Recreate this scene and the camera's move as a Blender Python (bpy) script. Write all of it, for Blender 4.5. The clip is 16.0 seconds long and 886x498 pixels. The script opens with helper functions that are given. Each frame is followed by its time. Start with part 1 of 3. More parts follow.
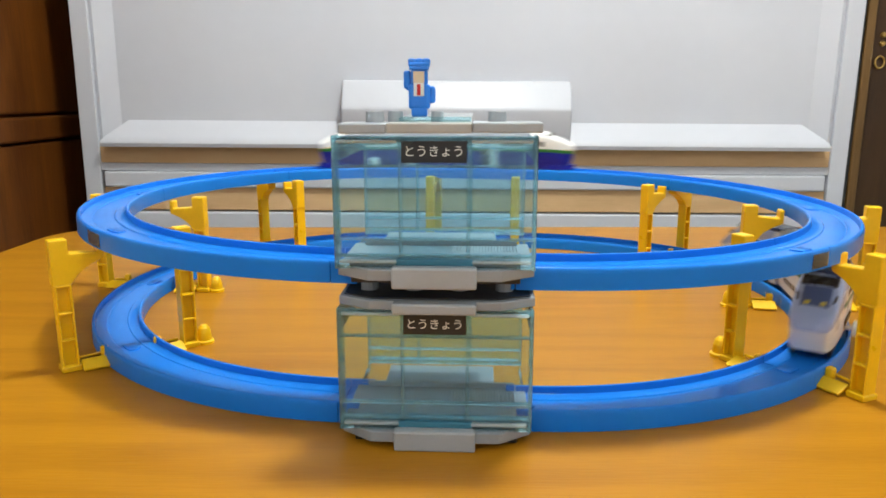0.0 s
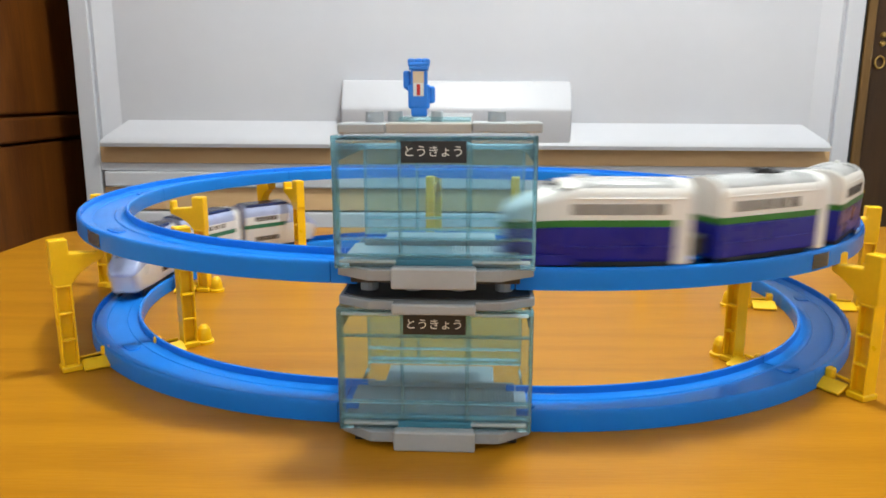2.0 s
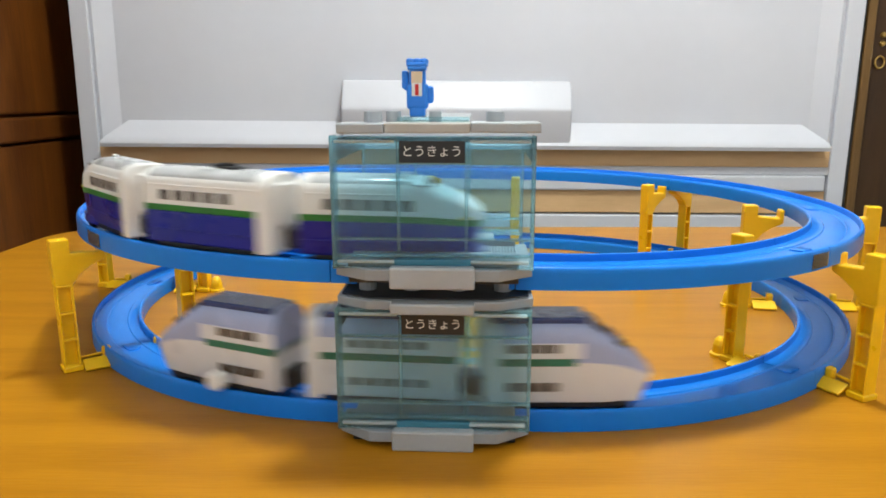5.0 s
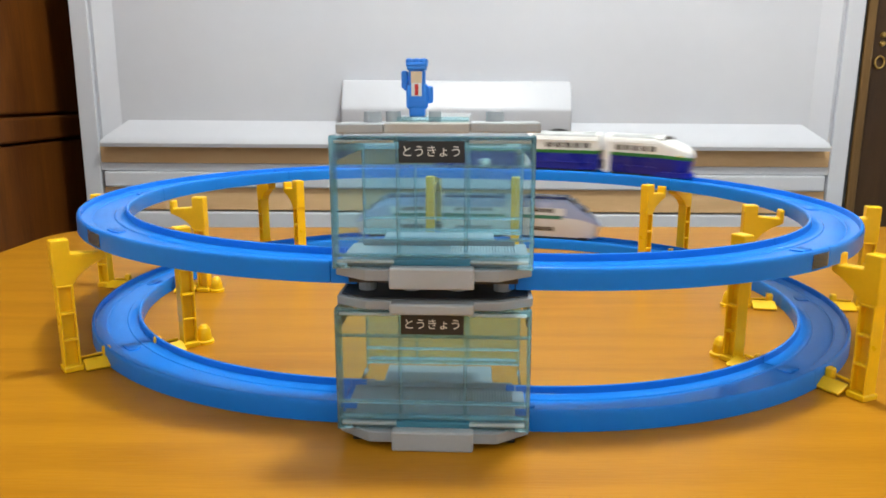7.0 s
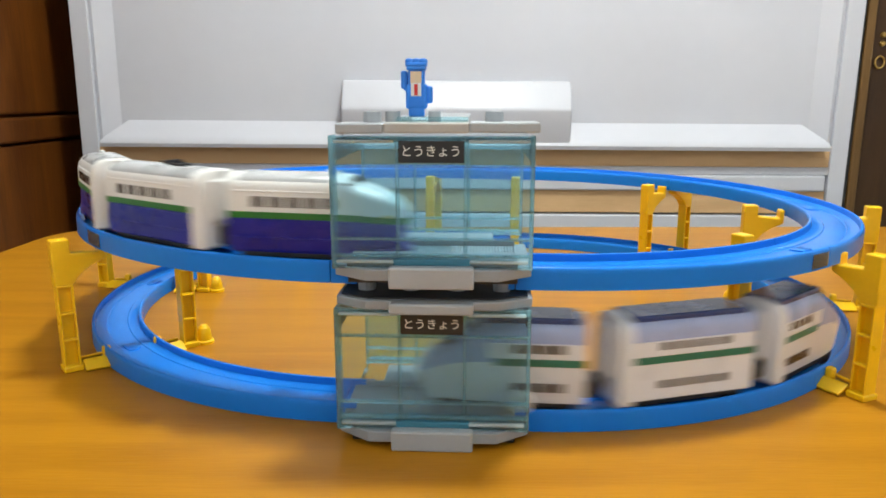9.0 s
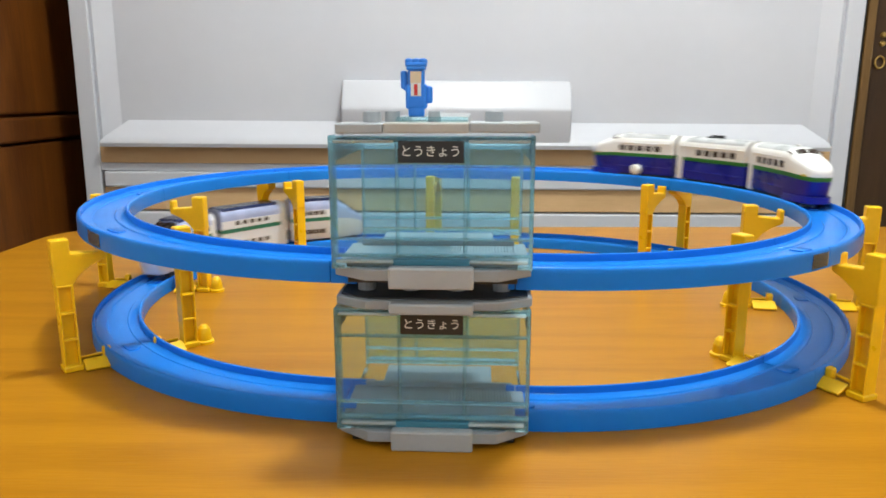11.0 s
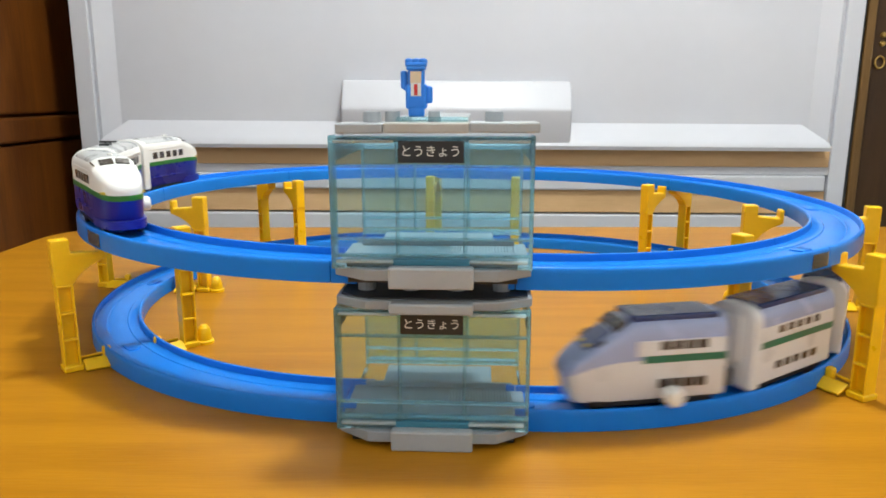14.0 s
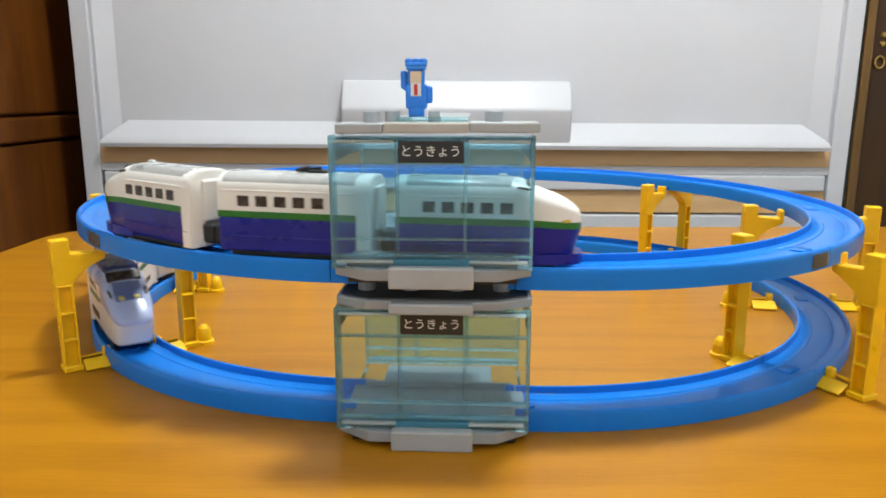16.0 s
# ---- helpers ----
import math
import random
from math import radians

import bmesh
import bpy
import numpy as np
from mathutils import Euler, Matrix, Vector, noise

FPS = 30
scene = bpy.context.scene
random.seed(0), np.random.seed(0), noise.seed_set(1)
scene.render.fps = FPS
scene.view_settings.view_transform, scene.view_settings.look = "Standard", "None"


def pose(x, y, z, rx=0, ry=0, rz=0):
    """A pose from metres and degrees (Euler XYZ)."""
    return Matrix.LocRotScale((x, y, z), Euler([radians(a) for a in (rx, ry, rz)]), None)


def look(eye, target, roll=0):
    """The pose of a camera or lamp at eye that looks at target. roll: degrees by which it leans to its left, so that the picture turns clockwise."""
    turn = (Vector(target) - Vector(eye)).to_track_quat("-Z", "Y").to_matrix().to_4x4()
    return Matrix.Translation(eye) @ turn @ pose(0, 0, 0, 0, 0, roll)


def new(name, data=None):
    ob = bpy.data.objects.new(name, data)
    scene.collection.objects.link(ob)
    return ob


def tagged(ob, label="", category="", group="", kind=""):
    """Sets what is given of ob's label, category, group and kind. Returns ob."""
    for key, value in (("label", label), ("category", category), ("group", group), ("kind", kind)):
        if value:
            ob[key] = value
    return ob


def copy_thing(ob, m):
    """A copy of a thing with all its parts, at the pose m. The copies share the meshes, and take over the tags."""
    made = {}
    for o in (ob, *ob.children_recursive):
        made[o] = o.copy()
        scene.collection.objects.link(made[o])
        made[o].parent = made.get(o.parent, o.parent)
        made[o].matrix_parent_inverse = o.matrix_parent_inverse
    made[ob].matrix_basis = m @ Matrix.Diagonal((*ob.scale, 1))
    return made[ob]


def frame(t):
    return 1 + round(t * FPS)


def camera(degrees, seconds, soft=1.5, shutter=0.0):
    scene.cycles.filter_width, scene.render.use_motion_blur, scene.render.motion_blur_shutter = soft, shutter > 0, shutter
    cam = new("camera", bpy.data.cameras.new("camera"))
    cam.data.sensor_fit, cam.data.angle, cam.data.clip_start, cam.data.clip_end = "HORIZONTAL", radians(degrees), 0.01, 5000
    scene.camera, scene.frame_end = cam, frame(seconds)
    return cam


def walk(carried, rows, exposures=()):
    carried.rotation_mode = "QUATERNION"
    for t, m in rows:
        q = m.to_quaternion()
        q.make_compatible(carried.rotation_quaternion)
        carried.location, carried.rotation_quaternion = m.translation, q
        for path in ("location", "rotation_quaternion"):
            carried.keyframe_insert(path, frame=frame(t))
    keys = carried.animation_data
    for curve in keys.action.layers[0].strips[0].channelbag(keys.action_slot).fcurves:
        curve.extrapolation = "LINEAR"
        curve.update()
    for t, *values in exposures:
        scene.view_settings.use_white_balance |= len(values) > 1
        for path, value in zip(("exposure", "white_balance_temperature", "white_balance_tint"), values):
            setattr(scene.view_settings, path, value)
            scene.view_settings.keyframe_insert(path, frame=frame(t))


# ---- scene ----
cam = camera(63.18, 16.0, soft=1.7, shutter=0.6)
EYE = (0.0, 0.0, 0.1922)
AIM = (0.0, math.cos(0.2095), 0.1922 - math.sin(0.2095))
walk(cam, [(0.0, look(EYE, AIM, -0.06)), (16.0, look(EYE, AIM, -0.06))])

# ---- light: one round ceiling lamp over the table, dim warm room round it ----
world = bpy.data.worlds.new("room_dimness")
scene.world = world
world.use_nodes = True
world.node_tree.nodes["Background"].inputs["Color"].default_value = (0.75, 0.82, 1.0, 1)
world.node_tree.nodes["Background"].inputs["Strength"].default_value = 0.15
LAMP_AT = (0.21, 0.66, 1.62)
lamp_data = bpy.data.lights.new("ceiling_lamp_light", "POINT")
lamp_data.shadow_soft_size = 0.085
lamp_data.energy, lamp_data.color = 66.0, (0.915, 0.965, 0.91)
lamp_light = new("ceiling_lamp_light", lamp_data)
lamp_light.matrix_world = pose(LAMP_AT[0], LAMP_AT[1], LAMP_AT[2] - 0.20)
scene.view_settings.exposure = 0.0


# ---- materials ----
def make_mat(name, color, rough=0.5, metal=0.0, vary=0.06, scale=30.0, bump=0.0, bump_scale=200.0, spec=0.5, coat=0.0, stretch=None, ior=1.5):
    """A surface with two scales of colour variation and a fine relief."""
    m = bpy.data.materials.new(name)
    m.use_nodes = True
    nt = m.node_tree
    b = nt.nodes["Principled BSDF"]
    b.inputs["Roughness"].default_value, b.inputs["Metallic"].default_value = rough, metal
    b.inputs["Specular IOR Level"].default_value = spec
    b.inputs["Coat Weight"].default_value = coat
    b.inputs["IOR"].default_value = ior
    b.inputs["Coat Roughness"].default_value = 0.12
    co = nt.nodes.new("ShaderNodeTexCoord")
    mp = nt.nodes.new("ShaderNodeMapping")
    nt.links.new(co.outputs["Object"], mp.inputs["Vector"])
    if stretch:
        mp.inputs["Scale"].default_value = stretch
    n1, n2 = nt.nodes.new("ShaderNodeTexNoise"), nt.nodes.new("ShaderNodeTexNoise")
    n1.inputs["Scale"].default_value, n2.inputs["Scale"].default_value = scale, scale * 9
    n1.inputs["Detail"].default_value = n2.inputs["Detail"].default_value = 4
    add = nt.nodes.new("ShaderNodeMath")
    add.operation = "MULTIPLY_ADD"
    add.inputs[1].default_value = 0.4
    for n in (n1, n2):
        nt.links.new(mp.outputs["Vector"], n.inputs["Vector"])
    nt.links.new(n2.outputs["Fac"], add.inputs[0])
    nt.links.new(n1.outputs["Fac"], add.inputs[2])
    ramp = nt.nodes.new("ShaderNodeValToRGB")
    ramp.color_ramp.elements[0].position, ramp.color_ramp.elements[1].position = 0.45, 0.95
    ramp.color_ramp.elements[0].color = (*[c * (1 - vary) for c in color], 1)
    ramp.color_ramp.elements[1].color = (*[min(1, c * (1 + vary)) for c in color], 1)
    nt.links.new(add.outputs[0], ramp.inputs["Fac"])
    nt.links.new(ramp.outputs["Color"], b.inputs["Base Color"])
    rr = nt.nodes.new("ShaderNodeMapRange")
    rr.inputs["From Min"].default_value, rr.inputs["From Max"].default_value = 0.3, 0.7
    rr.inputs["To Min"].default_value, rr.inputs["To Max"].default_value = max(0.02, rough - 0.06), min(1, rough + 0.08)
    nt.links.new(n1.outputs["Fac"], rr.inputs["Value"])
    nt.links.new(rr.outputs["Result"], b.inputs["Roughness"])
    if bump:
        nb, bp = nt.nodes.new("ShaderNodeTexNoise"), nt.nodes.new("ShaderNodeBump")
        nb.inputs["Scale"].default_value = bump_scale
        bp.inputs["Strength"].default_value, bp.inputs["Distance"].default_value = bump, 0.0006
        nt.links.new(mp.outputs["Vector"], nb.inputs["Vector"])
        nt.links.new(nb.outputs["Fac"], bp.inputs["Height"])
        nt.links.new(bp.outputs["Normal"], b.inputs["Normal"])
    return m


def make_wood(name, dark, light, rough=0.35, scale=(1.0, 9.0, 9.0), coat=0.0, rings=3.0, spec=0.3):
    """Wood with long grain: stretched bands plus fine pores."""
    m = bpy.data.materials.new(name)
    m.use_nodes = True
    nt = m.node_tree
    b = nt.nodes["Principled BSDF"]
    b.inputs["Roughness"].default_value = rough
    b.inputs["Specular IOR Level"].default_value = spec
    b.inputs["Coat Weight"].default_value, b.inputs["Coat Roughness"].default_value = coat, 0.25
    co, mp = nt.nodes.new("ShaderNodeTexCoord"), nt.nodes.new("ShaderNodeMapping")
    mp.inputs["Scale"].default_value = scale
    nt.links.new(co.outputs["Object"], mp.inputs["Vector"])
    n1, n2, n3 = [nt.nodes.new("ShaderNodeTexNoise") for _ in range(3)]
    for n, s, d in ((n1, rings, 5), (n2, rings * 14, 3), (n3, rings * 0.35, 2)):
        n.inputs["Scale"].default_value, n.inputs["Detail"].default_value = s, d
        nt.links.new(mp.outputs["Vector"], n.inputs["Vector"])
    n1.inputs["Distortion"].default_value = 0.6
    a1, a2 = nt.nodes.new("ShaderNodeMath"), nt.nodes.new("ShaderNodeMath")
    a1.operation = a2.operation = "MULTIPLY_ADD"
    a1.inputs[1].default_value, a2.inputs[1].default_value = 0.35, 0.4
    nt.links.new(n2.outputs["Fac"], a1.inputs[0])
    nt.links.new(n1.outputs["Fac"], a1.inputs[2])
    nt.links.new(n3.outputs["Fac"], a2.inputs[0])
    nt.links.new(a1.outputs[0], a2.inputs[2])
    ramp = nt.nodes.new("ShaderNodeValToRGB")
    ramp.color_ramp.elements[0].position, ramp.color_ramp.elements[1].position = 0.6, 1.0
    ramp.color_ramp.elements[0].color, ramp.color_ramp.elements[1].color = (*dark, 1), (*light, 1)
    nt.links.new(a2.outputs[0], ramp.inputs["Fac"])
    nt.links.new(ramp.outputs["Color"], b.inputs["Base Color"])
    bp = nt.nodes.new("ShaderNodeBump")
    bp.inputs["Strength"].default_value, bp.inputs["Distance"].default_value = 0.25, 0.0005
    nt.links.new(n2.outputs["Fac"], bp.inputs["Height"])
    nt.links.new(bp.outputs["Normal"], b.inputs["Normal"])
    return m


def make_clear(name, tint, gloss_rough=0.04, weight=1.0, body=(0.7, 0.93, 1.0)):
    """Thin clear moulded plastic: tinted see-through with a glossy skin."""
    m = bpy.data.materials.new(name)
    m.use_nodes = True
    nt = m.node_tree
    nt.nodes.remove(nt.nodes["Principled BSDF"])
    tr, gl, mx, fr = (nt.nodes.new("ShaderNodeBsdfTransparent"), nt.nodes.new("ShaderNodeBsdfGlossy"),
                      nt.nodes.new("ShaderNodeMixShader"), nt.nodes.new("ShaderNodeFresnel"))
    df, mx2 = nt.nodes.new("ShaderNodeBsdfDiffuse"), nt.nodes.new("ShaderNodeMixShader")
    tl, mx3 = nt.nodes.new("ShaderNodeBsdfTranslucent"), nt.nodes.new("ShaderNodeMixShader")
    df.inputs["Color"].default_value = tl.inputs["Color"].default_value = (*body, 1)
    nt.links.new(df.outputs[0], mx3.inputs[1])
    nt.links.new(tl.outputs[0], mx3.inputs[2])
    mx2.inputs["Fac"].default_value = 0.075 * weight
    tr.inputs["Color"].default_value = (*tint, 1)
    gl.inputs["Roughness"].default_value = gloss_rough
    fr.inputs["IOR"].default_value = 1.42
    nt.links.new(tr.outputs[0], mx2.inputs[1])
    nt.links.new(mx3.outputs[0], mx2.inputs[2])
    nt.links.new(fr.outputs[0], mx.inputs["Fac"])
    nt.links.new(mx2.outputs[0], mx.inputs[1])
    nt.links.new(gl.outputs[0], mx.inputs[2])
    nt.links.new(mx.outputs[0], nt.nodes["Material Output"].inputs["Surface"])
    return m


M_TABLE = make_wood("honey_wood", (0.335, 0.130, 0.0040), (0.430, 0.182, 0.0080), 0.36, (1.2, 16, 16), 0.0, 3.0, 0.20)
M_BLUE = make_mat("blue_plastic", (0.013, 0.195, 0.70), 0.17, vary=0.05, scale=18, bump=0.015, spec=0.35, ior=1.28)
M_YELLOW = make_mat("yellow_plastic", (0.88, 0.52, 0.003), 0.32, vary=0.06, scale=40, bump=0.05)
M_GREY = make_mat("grey_plastic", (0.275, 0.30, 0.33), 0.36, vary=0.05, scale=40, bump=0.05)
M_WARM_GREY = make_mat("yellowed_grey_plastic", (0.43, 0.42, 0.40), 0.38, vary=0.06, scale=40, bump=0.05)
M_LIGHT_GREY = make_mat("light_grey_plastic", (0.36, 0.388, 0.42), 0.34, vary=0.05, scale=40, bump=0.05)
M_CLEAR = make_clear("clear_cyan_plastic", (0.79, 0.93, 0.975), 0.04, 0.6, (0.55, 0.84, 1.0))
M_CLEAR_RIB = make_clear("clear_cyan_rib", (0.80, 0.965, 1.0), 0.06, 2.6, (0.58, 0.92, 1.0))
# mostly diffuse near-white: the ledges' reflections are put into the colour
M_LEDGE_HIGHLIGHT = make_clear("whitish_ledge_highlight", (0.92, 0.99, 1.0), 0.05, 8.0, (0.86, 0.98, 1.0))
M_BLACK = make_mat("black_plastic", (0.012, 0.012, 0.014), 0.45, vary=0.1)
M_SIGN = make_mat("black_sticker", (0.010, 0.010, 0.012), 0.3, vary=0.1)
M_WHITE = make_mat("white_plastic", (0.78, 0.78, 0.77), 0.35, vary=0.03, scale=40)
M_PEARL = make_mat("pale_pearl_plastic", (0.70, 0.71, 0.74), 0.32, vary=0.03, scale=40)
M_NAVY = make_mat("navy_plastic", (0.009, 0.014, 0.26), 0.28, vary=0.05, scale=40, spec=0.35)
M_GREEN = make_mat("green_stripe_paint", (0.012, 0.16, 0.014), 0.4, vary=0.05)
M_TEAL = make_mat("teal_green_stripe_paint", (0.02, 0.16, 0.10), 0.4, vary=0.05)
M_HAZE = make_mat("pale_blue_paint", (0.36, 0.42, 0.65), 0.25, vary=0.05, scale=40)
M_HOOD = make_mat("hood_blue_paint", (0.10, 0.13, 0.27), 0.22, vary=0.05, scale=40)
M_SLATE = make_mat("slate_blue_paint", (0.028, 0.048, 0.16), 0.24, vary=0.06, scale=40)
M_ROOF = make_mat("silver_grey_roof", (0.43, 0.44, 0.455), 0.28, vary=0.06, scale=60)
M_WINDOW = make_mat("dark_window", (0.040, 0.028, 0.022), 0.25, vary=0.2, scale=200)
M_LETTER = make_mat("white_letter_paint", (0.75, 0.75, 0.72), 0.5, vary=0.03)
M_CABINET = make_mat("white_lacquer", (0.525, 0.537, 0.59), 0.42, vary=0.025, scale=5, bump=0.04, bump_scale=90)
M_TAN = make_wood("tan_board", (0.52, 0.33, 0.16), (0.62, 0.41, 0.22), 0.5, (1, 8, 8))
M_DARK_WOOD = make_wood("dark_red_wood", (0.075, 0.021, 0.003), (0.145, 0.044, 0.005), 0.45, (6, 6, 0.7), 0.0, 3.0, 0.2)
M_PILLAR = make_wood("brown_post_wood", (0.10, 0.052, 0.014), (0.17, 0.090, 0.026), 0.5, (8, 8, 0.7))
M_DARK_PANEL = make_wood("dark_stained_panel_wood", (0.026, 0.011, 0.003), (0.050, 0.021, 0.005), 0.45, (7, 7, 0.7))
M_BRASS = make_mat("aged_brass", (0.42, 0.27, 0.08), 0.4, metal=0.9, vary=0.15, scale=90)
M_GOLD = make_mat("gold_lamp_paint", (0.62, 0.46, 0.05), 0.35, vary=0.05)
# unseen room surfaces: walls whitened for fill, ceiling dulled to keep shadows deep
M_WALL = make_mat("white_bounce_wall", (0.86, 0.87, 0.90), 0.9, vary=0.06, scale=4, bump=0.3, bump_scale=120)
M_CEILING = make_mat("dulled_ceiling", (0.42, 0.40, 0.37), 0.85, vary=0.05, scale=3)
M_FLOOR = make_wood("straw_floor", (0.28, 0.22, 0.11), (0.38, 0.31, 0.17), 0.8, (2, 30, 30))
M_RED = make_mat("red_print", (0.55, 0.02, 0.02), 0.4, vary=0.04)
M_SKIN = make_mat("cream_print", (0.72, 0.58, 0.40), 0.4, vary=0.04)
M_SKY = make_mat("sky_blue_plastic", (0.018, 0.21, 0.76), 0.34, vary=0.05, scale=60)
M_STRIP = make_mat("dark_teal_plastic", (0.03, 0.16, 0.24), 0.3, vary=0.1)
M_GLOW = bpy.data.materials.new("lamp_diffuser")
M_GLOW.use_nodes = True
M_GLOW.node_tree.nodes["Principled BSDF"].inputs["Emission Color"].default_value = (0.95, 0.98, 1, 1)
M_GLOW.node_tree.nodes["Principled BSDF"].inputs["Emission Strength"].default_value = 6.0


# ---- mesh helpers ----
def part(name, bm, material, parent=None, label="", smooth=False):
    me = bpy.data.meshes.new(name)
    bm.normal_update()
    bm.to_mesh(me)
    bm.free()
    for mm in (material if isinstance(material, (list, tuple)) else [material]):
        me.materials.append(mm)
    if smooth:
        me.shade_smooth()
        me.set_sharp_from_angle(angle=radians(38))
    ob = new(name, me)
    if parent is not None:
        ob.parent = parent
    if label:
        ob["label"] = label
    return ob


def box(bm, x0, x1, y0, y1, z0, z1, bevel=0.0, segments=2, m=None):
    """A box with rounded edges, added to bm."""
    r = bmesh.ops.create_cube(bm, size=1.0)
    vs = r["verts"]
    for v in vs:
        v.co = Vector(((x0 + x1) / 2 + v.co.x * (x1 - x0), (y0 + y1) / 2 + v.co.y * (y1 - y0), (z0 + z1) / 2 + v.co.z * (z1 - z0)))
    if bevel:
        es = list({e for v in vs for e in v.link_edges})
        r = bmesh.ops.bevel(bm, geom=es, offset=bevel, segments=segments, profile=0.5, affect="EDGES")
        vs = list({v for f in r["faces"] for v in f.verts} | {v for v in vs if v.is_valid})
    if m is not None:
        bmesh.ops.transform(bm, matrix=m, verts=vs)
    return bm


def boxes(rows, bevel=0.0, m=None):
    bm = bmesh.new()
    for r in rows:
        box(bm, *r, bevel=bevel, m=m)
    return bm


def cyl(bm, r0, r1, depth, m, n=20):
    r = bmesh.ops.create_cone(bm, cap_ends=True, segments=n, radius1=r0, radius2=r1, depth=depth)
    bmesh.ops.transform(bm, matrix=m, verts=r["verts"])
    return bm


def extrude_poly(points, depth, bevel=0.0, m=None):
    """A flat outline (x, z) given a thickness along y, centred on y = 0."""
    bm = bmesh.new()
    a = [bm.verts.new((x, -depth / 2, z)) for x, z in points]
    b = [bm.verts.new((x, depth / 2, z)) for x, z in points]
    n = len(points)
    bm.faces.new(a)
    bm.faces.new(b[::-1])
    for i in range(n):
        bm.faces.new((a[i], b[i], b[(i + 1) % n], a[(i + 1) % n]))
    bmesh.ops.recalc_face_normals(bm, faces=bm.faces[:])
    if bevel:
        bmesh.ops.bevel(bm, geom=bm.edges[:], offset=bevel, segments=2, profile=0.5, affect="EDGES")
    if m is not None:
        bmesh.ops.transform(bm, matrix=m, verts=bm.verts[:])
    return bm


def empty(name, label, category, group="", kind="", m=None):
    ob = new(name)
    tagged(ob, label, category, group, kind)
    if m is not None:
        ob.matrix_world = m
    return ob


# ---- the loops of track ----
R_LOOP, STRAIGHT = 0.261, 0.105
HALF = STRAIGHT / 2
PERIMETER = 2 * math.pi * R_LOOP + 2 * STRAIGHT
TURN = -6.2
LOW = pose(0.0195, 0.6748, 0.0134, 0, 0, TURN)
UP = pose(0.0183, 0.6718, 0.1012, 0, 0, 0) @ pose(0, 0, 0, math.degrees(0.0048), math.degrees(0.0097), 0) @ pose(0, 0, 0, 0, 0, TURN)
RUN = -0.0050          # the wheels' surface below the rims


def loop_point(s):
    """Place on the centre line, counter-clockwise from the middle of the front straight."""
    s %= PERIMETER
    a, h = HALF, math.pi * R_LOOP
    if s < a:
        return Vector((s, -R_LOOP, 0))
    if s < a + h:
        t = (s - a) / R_LOOP
        return Vector((a + R_LOOP * math.sin(t), -R_LOOP * math.cos(t), 0))
    if s < a + h + STRAIGHT:
        return Vector((a - (s - a - h), R_LOOP, 0))
    if s < a + 2 * h + STRAIGHT:
        t = (s - a - h - STRAIGHT) / R_LOOP
        return Vector((-a - R_LOOP * math.sin(t), R_LOOP * math.cos(t), 0))
    return Vector((s - PERIMETER, -R_LOOP, 0))


PROFILE = [(-19.6, -13), (-19.5, -3.6), (-19.2, -1.5), (-18.7, -0.4), (-18.0, 0), (-17.2, 0), (-16.7, -0.5), (-16.2, -4.6), (-15.6, -5.0), (-8.2, -5.0), (-7.4, -5.7),
           (7.4, -5.7), (8.2, -5.0), (15.6, -5.0), (16.2, -4.6), (16.7, -0.5), (17.2, 0), (18.0, 0), (18.7, -0.4), (19.2, -1.5), (19.5, -3.6), (19.6, -13),
           (17.2, -13), (17.2, -7.2), (-17.2, -7.2), (-17.2, -13)]


def track_mesh(length, radius, steps):
    """One moulded rail: outline swept along a straight (radius 0) or an arc that starts at the origin along +x and bends to the left."""
    bm = bmesh.new()
    rings = []
    gap = 0.0003
    for i in range(steps + 1):
        s = gap + (length - 2 * gap) * i / steps
        if radius:
            a = s / radius
            c, d = Vector((radius * math.sin(a), radius - radius * math.cos(a), 0)), Vector((math.sin(a), -math.cos(a), 0))
        else:
            c, d = Vector((s, 0, 0)), Vector((0, -1, 0))
        rings.append([bm.verts.new(c + d * (u / 1000) + Vector((0, 0, w / 1000))) for u, w in PROFILE])
    n = len(PROFILE)
    for r0, r1 in zip(rings, rings[1:]):
        for k in range(n):
            bm.faces.new((r0[k], r0[(k + 1) % n], r1[(k + 1) % n], r1[k]))
    bm.faces.new(rings[0])
    bm.faces.new(rings[-1][::-1])
    bmesh.ops.recalc_face_normals(bm, faces=bm.faces[:])
    return bm


def tongue_mesh():
    """The joint's rounded tongue that laps onto the next rail."""
    bm = bmesh.new()
    box(bm, -0.004, 0.0085, -0.0048, 0.0048, -0.0060, -0.0048, 0.0005)
    cyl(bm, 0.0044, 0.0042, 0.0012, pose(0.008, 0, -0.0054), 18)
    return bm


